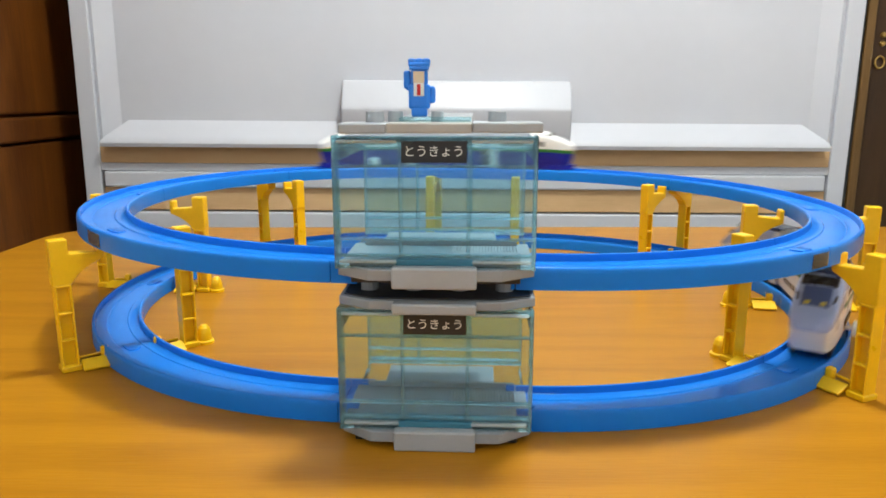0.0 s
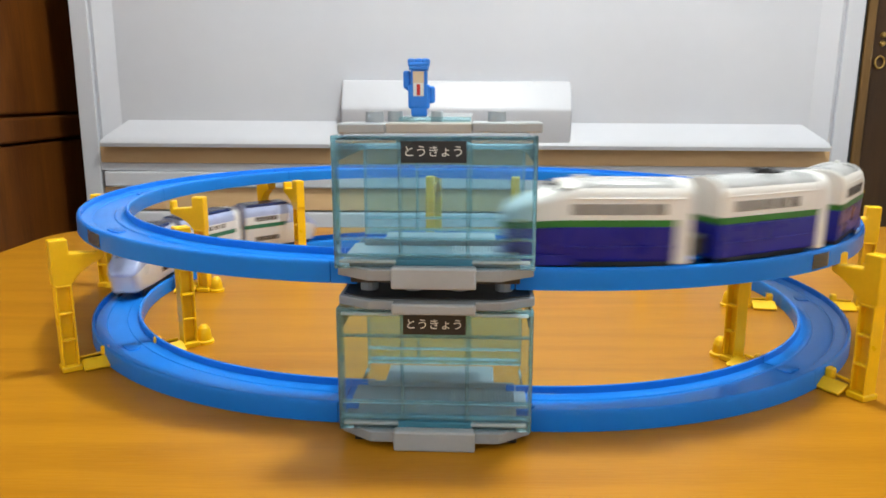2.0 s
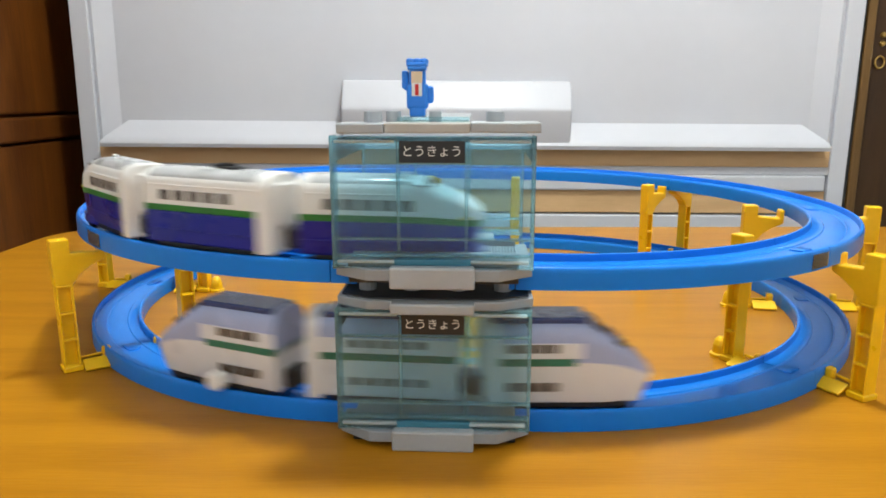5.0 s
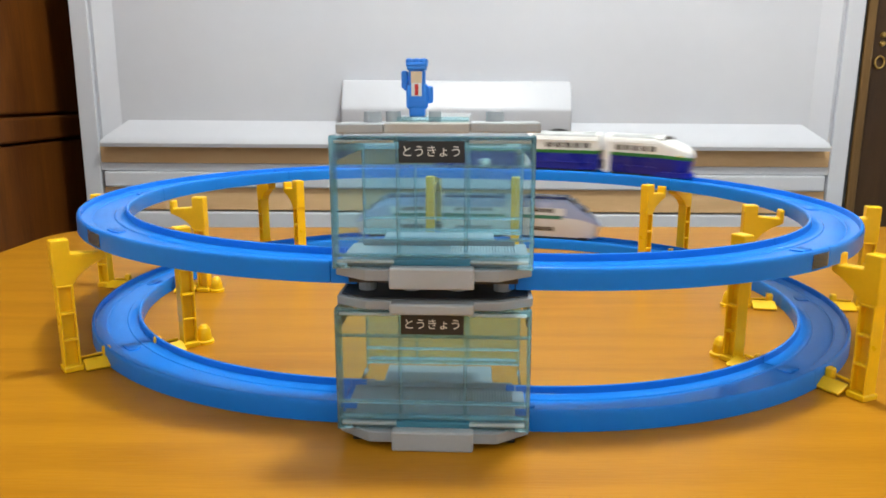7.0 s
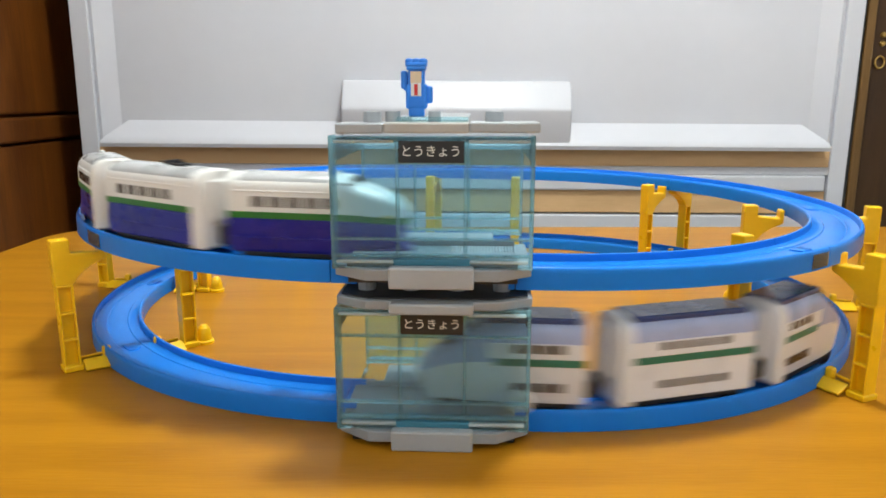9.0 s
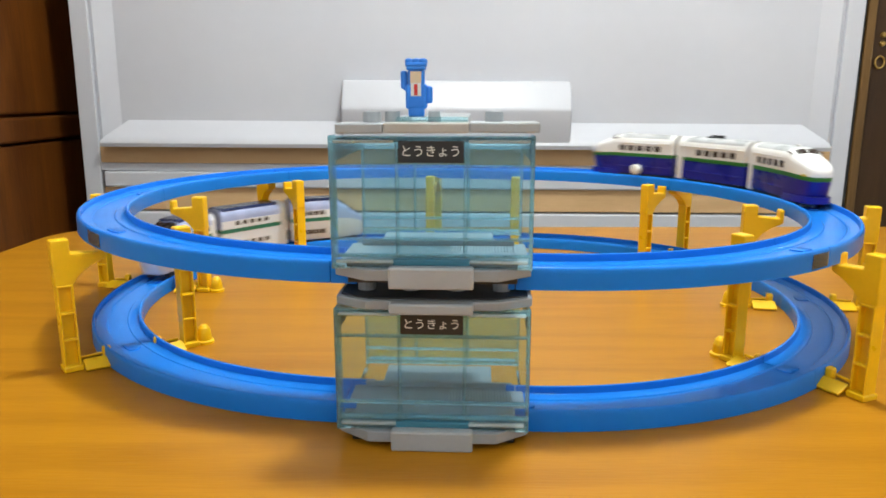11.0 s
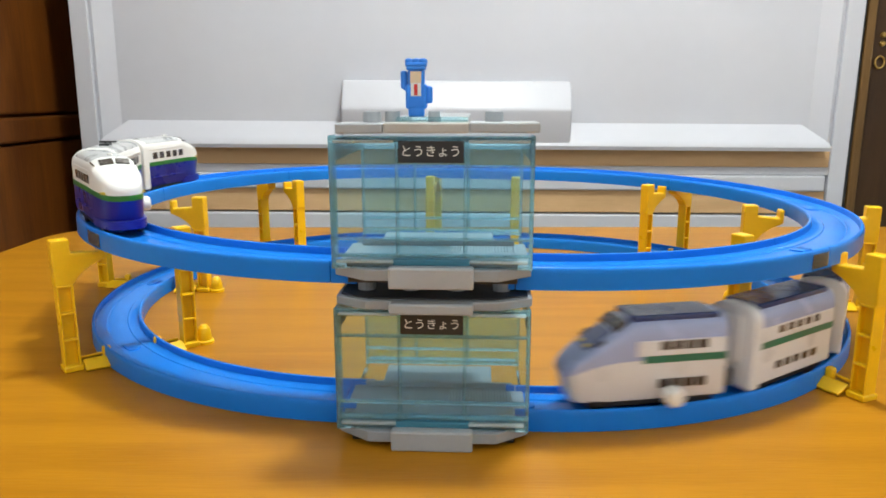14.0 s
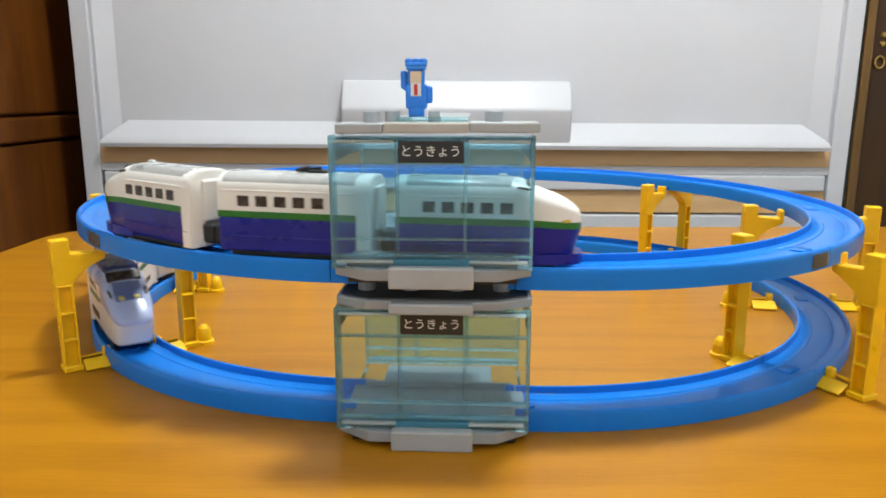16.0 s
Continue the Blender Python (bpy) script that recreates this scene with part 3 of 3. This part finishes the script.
cab.matrix_world = FAR @ pose(0.037, CY, 0.1) @ pose(0, 0, 0, 0, 0.45, 0) @ pose(-0.037, -CY, -0.1)

# ---- room ----
def wall(name, rows, mat, label):
    w = part(name, boxes(rows), mat)
    tagged(w, label, "wall", kind="structure")
    return w


# walls added out of view; the south one stands close to throw light on fronts
X0, X1, Y0, Y1, Z0, Z1 = -1.5, 1.7, -0.52, 2.12, -0.70, 1.75
wall("wall_north", [(X0, X1, Y1, Y1 + 0.1, Z0, Z1)], M_WALL, "plain white wall added to bounce fill light")
wall("wall_south", [(X0, X1, Y0 - 0.1, Y0, Z0, Z1)], M_WALL, "plain white wall added to bounce fill light")
wall("wall_west", [(X0 - 0.1, X0, Y0, Y1, Z0, Z1)], M_WALL, "plain white wall added to bounce fill light")
wall("wall_east", [(X1, X1 + 0.1, Y0, Y1, Z0, Z1)], M_WALL, "plain white wall added to bounce fill light")
tagged(part("floor", boxes([(X0, X1, Y0, Y1, Z0 - 0.1, Z0)]), M_FLOOR), "straw-coloured mat floor", "floor", kind="structure")
tagged(part("ceiling", boxes([(X0, X1, Y0, Y1, Z1, Z1 + 0.1)]), M_CEILING), "plain unseen ceiling, dulled to limit bounced light", "ceiling", kind="structure")

# ceiling lamp
lamp = empty("ceiling_lamp", "round white ceiling lamp, switched on", "lamp")
bm = bmesh.new()
cyl(bm, 0.26, 0.24, 0.05, pose(0, 0, 0.02), 48)
part("housing", bm, M_WHITE, lamp)
bm = bmesh.new()
cyl(bm, 0.22, 0.24, 0.03, pose(0, 0, -0.02), 48)
part("diffuser", bm, M_GLOW, lamp, "glowing white diffuser")
lamp.matrix_world = pose(*LAMP_AT) @ pose(0, 0, 0.055)

# dark wooden wardrobe beside the cabinet
ward = empty("wardrobe", "dark red-brown wooden wardrobe with moulded rails", "wardrobe")
WX = -0.66
part("upper_door", boxes([(WX - 0.55, WX, 0.72, 1.60, 0.165, 1.0)], 0.004), M_DARK_WOOD, ward)
part("waist_rail", boxes([(WX - 0.55, WX + 0.006, 0.72, 1.60, 0.122, 0.160)], 0.004), M_DARK_WOOD, ward)
part("lower_door", boxes([(WX - 0.55, WX, 0.72, 1.60, -0.50, 0.118)], 0.004), M_DARK_WOOD, ward)
part("carcass", boxes([(WX - 0.58, WX - 0.02, 0.70, 1.62, -0.5216, 1.02)], 0.004), M_DARK_WOOD, ward)
# dark post and panel on the other side
# dark gap between cabinet and post, painted as a black strip
tagged(part("door_edge", boxes([(0.679, 0.6885, 1.222, 1.25, -0.5216, 1.53)], 0.002), M_BLACK), "narrow black strip standing for the dark gap beside the post", "trim", kind="structure")
post = empty("wooden_post", "brown wooden post beside the white cabinet", "post")
part("shaft", boxes([(0.689, 0.705, 1.220, 1.30, -0.5216, 1.53)], 0.003), M_PILLAR, post)
tagged(part("sliding_panel", boxes([(0.7055, 1.355, 1.238, 1.30, -0.5216, 1.53)], 0.002), M_DARK_PANEL), "dark stained wooden sliding panel", "panel")
pull = empty("brass_pull", "small aged brass pull on the dark panel", "door pull")
bm = bmesh.new()
for k in range(16):
    a0 = k * math.pi / 8
    cyl(bm, 0.0016, 0.0016, 0.0042, pose(0.0075 * math.cos(a0), 0, 0.0095 * math.sin(a0), 0, -math.degrees(a0), 0), 8)
part("ring", bm, M_BRASS, pull, smooth=True)
for dz in (0.030, 0.044):
    bm = bmesh.new()
    cyl(bm, 0.0050, 0.0034, 0.004, pose(0.002, 0.0, dz, 90, 0, 0), 14)
    part("stud", bm, M_BRASS, pull, smooth=True)
pull.matrix_world = FAR @ pose(0.726, 1.2355, 0.246)
ward.matrix_world = FAR
post.matrix_world = FAR
for ob in scene.objects:
    if ob.name in ("sliding_panel", "door_edge"):
        ob.matrix_world = FAR


# ---- trains ----
def shell(stations, z_lo, z_hi, body=0.5, n_round=7):
    """A band of a car's skin between two heights. stations: (x, half width, top, drop of the sill), body: (shoulder height fraction)."""
    bm = bmesh.new()
    rings = []
    for x, w, top, dz in stations:
        lo, hi = z_lo + dz, (top if z_hi is None else z_hi + dz)
        pts = []
        if z_hi is None:
            sh = lo + (hi - lo) * body
            half = [(w, lo), (w * 1.0, sh)]
            for k in range(1, n_round + 1):
                a = k / n_round * math.pi / 2
                half.append((w * max(0.0, math.cos(a)) ** 0.62, sh + (hi - sh) * math.sin(a) ** 0.9))
            pts = half[:-1] + [(0, hi)] + [(-px, pz) for px, pz in half[:-1][::-1]]
        else:
            pts = [(w, lo), (w, hi), (-w, hi), (-w, lo)]
        rings.append([bm.verts.new((x, px, pz)) for px, pz in pts])
    n = len(rings[0])
    for a, b in zip(rings, rings[1:]):
        for k in range(n):
            bm.faces.new((a[k], b[k], b[(k + 1) % n], a[(k + 1) % n]))
    bm.faces.new(rings[0])
    bm.faces.new(rings[-1][::-1])
    bmesh.ops.recalc_face_normals(bm, faces=bm.faces[:])
    return bm


def grow(stations, d, dz=0.0):
    return [(x, w + d, t + dz, s) for x, w, t, s in stations]


def running_gear(car, length):
    part("chassis", boxes([(-length / 2 + 0.006, length / 2 - 0.014, -0.0142, 0.0142, 0.0012, 0.0070)], 0.001), M_BLACK, car)
    for x in (-length * 0.30, length * 0.30):
        for s in (-1, 1):
            wheel = bmesh.new()
            cyl(wheel, 0.0070, 0.0070, 0.003, pose(x, s * 0.0118, 0.0045, 90, 0, 0), 18)
            part("wheel", wheel, M_BLACK, car, smooth=True)


def end_slab(car, x, way, w, top, mat):
    """The pale end of a car with its raised gangway frame, at x, facing along way."""
    x1 = x + way * 0.0005
    a, b = sorted((x1 - way * 0.0085, x1))
    part("end_panel", shell([(a, w + 0.0006, top + 0.0004, 0), (b - 0.0008, w + 0.0006, top + 0.0004, 0), (b, w - 0.0004, top - 0.0006, 0)] if way > 0 else
                            [(a, w - 0.0004, top - 0.0006, 0), (a + 0.0008, w + 0.0006, top + 0.0004, 0), (b, w + 0.0006, top + 0.0004, 0)], 0.0036, None, 0.76), mat, car, smooth=True)
    g0, g1 = sorted((x1, x1 + way * 0.0026))
    part("gangway", boxes([(g0, g1, -0.0080, 0.0080, 0.0190, top - 0.0055)], 0.0013), mat, car)


def nose_car(kind, length, name, label, powered=False):
    """A leading car that points along +x; its nose tip is at x = length / 2."""
    car = empty(name, label, "toy train car", "cars of the " + kind + " train")
    h, b = length / 2, -length / 2
    if kind == "blue_and_white":
        w, top, z1, z2, z3 = 0.0160, 0.0498, 0.0046, 0.0246, 0.0284
        st = [(b, w, top, 0), (h - 0.041, w, top, 0), (h - 0.035, w, top - 0.0003, 0), (h - 0.0315, w * 0.995, top - 0.0013, -0.0001), (h - 0.0275, w * 0.985, top - 0.0042, -0.0002),
              (h - 0.022, w * 0.96, top - 0.0060, -0.0005), (h - 0.015, w * 0.90, top - 0.0084, -0.0010), (h - 0.009, w * 0.81, top - 0.0112, -0.0014), (h - 0.0045, w * 0.69, top - 0.0141, -0.0018),
              (h - 0.0016, w * 0.52, top - 0.0168, -0.0020), (h, w * 0.28, top - 0.0196, -0.0022)]
        m_top, m_band, m_low = M_WHITE, M_GREEN, M_NAVY
    else:
        w, top, z1, z2, z3 = 0.0160, 0.0555, 0.0050, 0.0300, 0.0325
        st = [(b, w, top, 0), (h - 0.046, w, top, 0), (h - 0.040, w, top - 0.0008, 0), (h - 0.034, w * 0.995, top - 0.0040, -0.0003), (h - 0.026, w * 0.985, top - 0.0098, -0.0010),
              (h - 0.018, w * 0.965, top - 0.0158, -0.0025), (h - 0.010, w * 0.92, top - 0.0218, -0.0050), (h - 0.005, w * 0.85, top - 0.0264, -0.0070), (h - 0.0018, w * 0.74, top - 0.0300, -0.0085), (h, w * 0.54, top - 0.0330, -0.0095)]
        m_top, m_band, m_low = M_HAZE, M_TEAL, M_PEARL
    part("upper_body", shell(st, z3 if kind == "blue_and_white" else z2, None, 0.52), m_top, car, smooth=True)
    part("stripe", shell(grow(st if kind == "blue_and_white" else [st[0], (h - 0.046, w, top, 0)], 0.00025), z2 - (0 if kind == "blue_and_white" else 0.002), z3), m_band, car, smooth=True)
    bm = bmesh.new()
    rings = []
    for (x, w_, t, s) in st:
        xb = x - 0.14 * max(0.0, x - (h - 0.034))
        rings.append([bm.verts.new(p) for p in ((x, w_, z2 + s), (x, -w_, z2 + s), (xb, -w_ * 0.97, z1 + 0.002), (xb, -w_ * 0.90, z1), (xb, w_ * 0.90, z1), (xb, w_ * 0.97, z1 + 0.002))])
    for a, c in zip(rings, rings[1:]):
        for k in range(6):
            bm.faces.new((a[k], c[k], c[(k + 1) % 6], a[(k + 1) % 6]))
    bm.faces.new(rings[0])
    bm.faces.new(rings[-1][::-1])
    bmesh.ops.recalc_face_normals(bm, faces=bm.faces[:])
    part("lower_body", bm, m_low, car, smooth=True)
    # side windows
    if kind == "blue_and_white":
        for s in (-1, 1):
            for k in range(5):
                x = b + 0.0190 + k * 0.0108
                part("window", boxes([(x - 0.0035, x + 0.0035, s * w - 0.0004, s * w + 0.0005, 0.0312, 0.0374)], 0.0003), M_WINDOW, car)
            part("window_rail", boxes([(b + 0.004, h - 0.040, s * w - 0.0003, s * w + 0.0009, 0.0397, 0.0408)], 0.0003), M_WHITE, car)
            part("cab_window", boxes([(-0.0035, 0.0035, -0.0004, 0.0006, -0.0017, 0.0017)], 0.0003, pose(h - 0.0330, s * w * 0.845, 0.0446, s * -34, 8, s * -3)), M_WINDOW, car)
            part("head_lamp", boxes([(-0.0025, 0.0025, -0.0006, 0.0006, -0.0009, 0.0009)], 0.0003, pose(h - 0.0085, s * w * 0.80, 0.0276, 0, 0, s * -32)), M_GOLD, car)
            part("skirt_ledge", boxes([(b + 0.002, h - 0.036, s * w - 0.0004, s * w + 0.0006, 0.0128, 0.0138)], 0.0003), M_NAVY, car)
        for s in (-1, 1):
            part("windscreen", boxes([(-0.0027, 0.0027, -0.0046, 0.0046, -0.0010, 0.0008)], 0.0005, pose(h - 0.0292, s * 0.0054, top - 0.0029, s * -9, 37, s * -7)), M_WINDOW, car, "dark windscreen pane")
        plough = [(h - 0.040, w * 0.93, 0, 0), (h - 0.032, w * 1.01, 0, 0), (h - 0.022, w * 1.00, 0, 0), (h - 0.013, w * 0.93, 0, 0), (h - 0.006, w * 0.80, 0, 0), (h - 0.001, w * 0.60, 0, 0), (h + 0.0012, w * 0.34, 0, 0)]
        part("plough", shell(plough, 0.0030, 0.0088), M_NAVY, car, "navy snow plough skirt", smooth=True)
        part("roof_panel", shell([(b + 0.006, w * 0.90, top + 0.0005, 0), (h - 0.040, w * 0.90, top + 0.0005, 0), (h - 0.037, w * 0.70, top - 0.0006, 0)], 0.0416, None, 0.25), M_ROOF, car, "silver-grey roof panel", smooth=True)
        part("roof_vent", boxes([(h - 0.047, h - 0.042, -0.0015, 0.0015, top - 0.001, top + 0.0022)], 0.0006), M_WHITE, car)
    else:
        part("roof_panel", boxes([(b + 0.004, h - 0.039, -0.0125, 0.0125, top - 0.0036, top + 0.0006)], 0.0012), M_SLATE, car)
        part("hood", boxes([(-0.0105, 0.0085, -0.0096, 0.0096, -0.0020, 0.0005)], 0.0010, pose(h - 0.0195, 0, top - 0.0150, 0, 37, 0)), M_HOOD, car, "slate blue nose hood")
        for s in (-1, 1):
            part("nose_lamp", boxes([(-0.0015, 0.0015, -0.0018, 0.0018, -0.0008, 0.0013)], 0.0005, pose(h - 0.0150, s * 0.0052, top - 0.0184, 0, 37, 0)), M_GOLD, car, "small yellow lamp")
        for s in (-1, 1):
            part("side_skin", boxes([(b + 0.0005, h - 0.042, s * w - 0.0003, s * w + 0.0004, 0.0325, 0.0418)], 0.0003), M_PEARL, car)
            for z in (0.0150, 0.0385):
                for k in range(4):
                    x = b + 0.016 + k * 0.0078
                    part("window", boxes([(x - 0.0031, x + 0.0031, s * w - 0.0004, s * w + 0.0008, z - 0.0026, z + 0.0028)], 0.0003), M_WINDOW, car)
            part("head_lamp", boxes([(-0.0034, 0.0034, -0.0008, 0.0006, -0.0016, 0.0016)], 0.0005, pose(h - 0.0200, s * w * 0.76, 0.0400, s * -30, 36, s * -10)), M_WINDOW, car)
        part("windscreen", boxes([(-0.0056, 0.0040, -0.0122, 0.0122, -0.0018, 0.0008)], 0.0012, pose(h - 0.0318, 0, top - 0.0057, 0, 36, 0)), M_WINDOW, car, "dark wrap-round windscreen")
    if not powered:
        end_slab(car, b, -1, w, top, M_WHITE if kind == "blue_and_white" else M_PEARL)
    knob = bmesh.new()
    cyl(knob, 0.0018, 0.0018, 0.008, pose(-0.12 * length, w + 0.003, 0.0105, 90, 0, 0), 12)
    cyl(knob, 0.0056, 0.0060, 0.009, pose(-0.12 * length, w + 0.0095, 0.0105, 90, 0, 0), 20)
    bmesh.ops.bevel(knob, geom=[e for e in knob.edges if e.calc_face_angle(0) > 1.0], offset=0.0017, segments=3, profile=0.5, affect="EDGES")
    if powered:
        part("switch_knob", knob, M_WHITE, car, "white round switch knob", smooth=True)
    else:
        knob.free()
    part("coupler", boxes([(b - 0.010, b, -0.0085, 0.0085, 0.0062, 0.0178)], 0.0016), M_BLACK, car)
    running_gear(car, length)
    return car


def middle_car(kind, length, name, label):
    car = empty(name, label, "toy train car", "cars of the " + kind + " train")
    h, b = length / 2, -length / 2
    blue = kind == "blue_and_white"
    w, top, z1, z2, z3 = (0.0160, 0.0498, 0.0046, 0.0246, 0.0284) if blue else (0.0160, 0.0555, 0.0050, 0.0300, 0.0325)
    st = [(b, w, top, 0), (h, w, top, 0)]
    part("upper_body", shell(st, z3, None, 0.52), M_WHITE if blue else M_HAZE, car, smooth=True)
    part("stripe", shell(grow(st, 0.00025), z2 - (0 if blue else 0.002), z3), M_GREEN if blue else M_TEAL, car)
    part("lower_body", boxes([(b, h, -w, w, z1, z2)], 0.0012), M_NAVY if blue else M_PEARL, car)
    for s in (-1, 1):
        zs = (0.0343,) if blue else (0.0150, 0.0385)
        if not blue:
            part("side_skin", boxes([(b + 0.0005, h - 0.0005, s * w - 0.0003, s * w + 0.0004, 0.0325, 0.0418)], 0.0003), M_PEARL, car)
        for z in zs:
            for k in range(5):
                x = (b + 0.0160 + k * 0.0113) if blue else (b + 0.022 + k * 0.0100)
                ww = 0.0036 if blue else 0.0029
                part("window", boxes([(x - ww, x + ww, s * w - 0.0004, s * w + (0.0005 if blue else 0.0008), z - (0.0031 if blue else 0.0024), z + (0.0031 if blue else 0.0024))], 0.0003), M_WINDOW, car)
        if blue:
            part("window_rail", boxes([(b + 0.003, h - 0.003, s * w - 0.0003, s * w + 0.0009, 0.0397, 0.0408)], 0.0003), M_WHITE, car)
    if blue:
        part("roof_panel", shell([(b + 0.003, w * 0.92, top + 0.0005, 0), (h - 0.009, w * 0.92, top + 0.0005, 0)], 0.0416, None, 0.25), M_ROOF, car, smooth=True)
        for s in (-1, 1):
            part("skirt_ledge", boxes([(b + 0.002, h - 0.009, s * w - 0.0004, s * w + 0.0006, 0.0128, 0.0138)], 0.0003), M_NAVY, car)
    else:
        part("roof_panel", boxes([(b + 0.004, h - 0.009, -0.0125, 0.0125, top - 0.0036, top + 0.0007)], 0.0012), M_SLATE, car)
    if blue:
        bm = bmesh.new()
        box(bm, -0.006, 0.006, -0.004, 0.004, top, top + 0.002, 0.0006)
        box(bm, -0.009, 0.007, -0.0008, 0.0008, top + 0.001, top + 0.0035, 0.0004, m=pose(0, 0, 0, 0, -6, 0))
        box(bm, -0.010, -0.008, -0.007, 0.007, top + 0.002, top + 0.0036, 0.0004)
        bmesh.ops.translate(bm, vec=(0.011, 0, 0), verts=bm.verts[:])
        part("pantograph", bm, M_BLACK, car, "folded black pantograph")
    end_slab(car, h, 1, w, top, M_WHITE if blue else M_PEARL)
    part("coupler", boxes([(b - 0.008, b, -0.0085, 0.0085, 0.0062, 0.0178)], 0.0016), M_BLACK, car)
    running_gear(car, length)
    return car


SIZES = {"blue_and_white": (0.104, 0.092, 0.0125), "double_deck": (0.0988, 0.0908, 0.0140)}      # lead, middle, gap
LEAD, MID, GAP = SIZES["blue_and_white"]
LEAD2, MID2, GAP2 = SIZES["double_deck"]
upper_cars = [nose_car("blue_and_white", LEAD, "train_car", "white toy train car with navy lower half and green stripe", True),
              middle_car("blue_and_white", MID, "train_car", "white and navy middle train car with pantograph on its grey roof"),
              nose_car("blue_and_white", LEAD, "train_car", "white toy train car with navy lower half and green stripe")]
lower_cars = [nose_car("double_deck", LEAD2, "train_car", "pale double-deck toy train car with slate blue roof", True),
              middle_car("double_deck", MID2, "train_car", "pale double-deck middle train car with teal stripe and slate roof"),
              nose_car("double_deck", LEAD2, "train_car", "pale double-deck toy train car with slate blue roof")]

# lead nose's way along the loop: seconds, metres
UPPER_WAY = [(0, 1.129), (0.5, 1.409), (1.0, 1.681), (1.5, 1.960), (2.0, 2.216), (2.5, 2.457), (3.0, 2.730), (3.5, 3.006), (4.0, 3.259), (6.3, 4.332), (6.7, 4.532), (7.0, 4.676),
             (7.5, 4.911), (8.0, 5.119), (8.7, 5.400), (9.2, 5.624), (11.3, 6.440), (11.6, 6.561), (12.0, 6.698), (12.5, 6.864), (13.0, 7.010), (13.5, 7.096), (14.0, 7.173),
             (14.5, 7.254), (15.0, 7.352), (15.5, 7.434), (16.0, 7.481)]
LOWER_WAY = [(0, 1.568), (0.4, 1.752), (0.9, 2.010), (1.5, 2.346), (2.0, 2.552), (2.5, 2.792), (3.0, 3.026), (3.5, 3.276), (3.8, 3.382), (4.2, 3.542), (6.5, 4.552), (7.0, 4.776), (7.5, 5.006), (8.0, 5.200), (8.4, 5.302), (8.8, 5.456),
             (9.2, 5.648), (11.5, 6.500), (12.0, 6.700), (12.5, 6.885), (13.0, 7.038), (13.5, 7.158), (14.0, 7.315), (14.5, 7.486), (15.0, 7.634), (15.5, 7.790), (16.0, 7.940)]


def glide(way, t):
    """A smooth reading of a way table (cubic through the rows)."""
    ts, ss = [r[0] for r in way], [r[1] for r in way]
    def slope(i):
        if i == 0:
            return (ss[1] - ss[0]) / (ts[1] - ts[0])
        if i == len(ts) - 1:
            return (ss[-1] - ss[-2]) / (ts[-1] - ts[-2])
        a, b = (ss[i] - ss[i - 1]) / (ts[i] - ts[i - 1]), (ss[i + 1] - ss[i]) / (ts[i + 1] - ts[i])
        return (a * (ts[i + 1] - ts[i]) + b * (ts[i] - ts[i - 1])) / (ts[i + 1] - ts[i - 1])
    i = max(0, min(len(ts) - 2, sum(1 for x in ts if x <= t) - 1))
    h = ts[i + 1] - ts[i]
    u = (t - ts[i]) / h
    return ((2 * u**3 - 3 * u**2 + 1) * ss[i] + (u**3 - 2 * u**2 + u) * h * slope(i) + (-2 * u**3 + 3 * u**2) * ss[i + 1] + (u**3 - u**2) * h * slope(i + 1))


def car_rows(way, level, sign, offset, base, turned):
    """Rows of a car whose two axles follow the loop, offset metres behind the lead nose."""
    rows = []
    for k in range(161):
        t = k / 10
        s = glide(way, t) * PERIMETER / 1.8482 - offset
        a, b = loop_point(sign * (s + base)), loop_point(sign * (s - base))
        d, c = a - b, (a + b) / 2
        yaw = math.degrees(math.atan2(d.y, d.x)) + (180 if turned else 0)
        rows.append((t, level @ pose(c.x, c.y, RUN + 0.0025, 0, 0, yaw)))
    return rows


# the station creeps sideways as the trains shake it; one outer pier gives way a little too
CREEP = [(0, 0.0006), (1.5, 0.0006), (2.5, 0.0001), (4.0, -0.0003), (6.5, -0.0006), (8.0, -0.0007), (9.0, -0.0009), (12.0, -0.0010), (16.0, -0.0010)]


def motions():
    for thing, at in ((low_st, ST), (up_st, ST), (figure, ST @ DOLL_AT)):
        walk(thing, [(t, pose(dx, 0, 0) @ at) for t, dx in CREEP])
    walk(pier_front_left, [(t, pose(dx, 0, 0) @ FRONT_LEFT_AT) for t, dx in ((0, 0), (1.5, 0.0002), (3.0, 0.0006), (6.5, 0.0013), (16.0, 0.0013))])
    for kind, cars, way, level, sign in (("blue_and_white", upper_cars, UPPER_WAY, UP, 1), ("double_deck", lower_cars, LOWER_WAY, LOW, -1)):
        lead, mid, gap = SIZES[kind]
        for car, offset, length, turned in zip(cars, (lead / 2, lead + gap + mid / 2, 1.5 * lead + 2 * gap + mid), (lead, mid, lead), (False, False, True)):
            walk(car, car_rows(way, level, sign, offset, length * 0.3, turned))


motions()
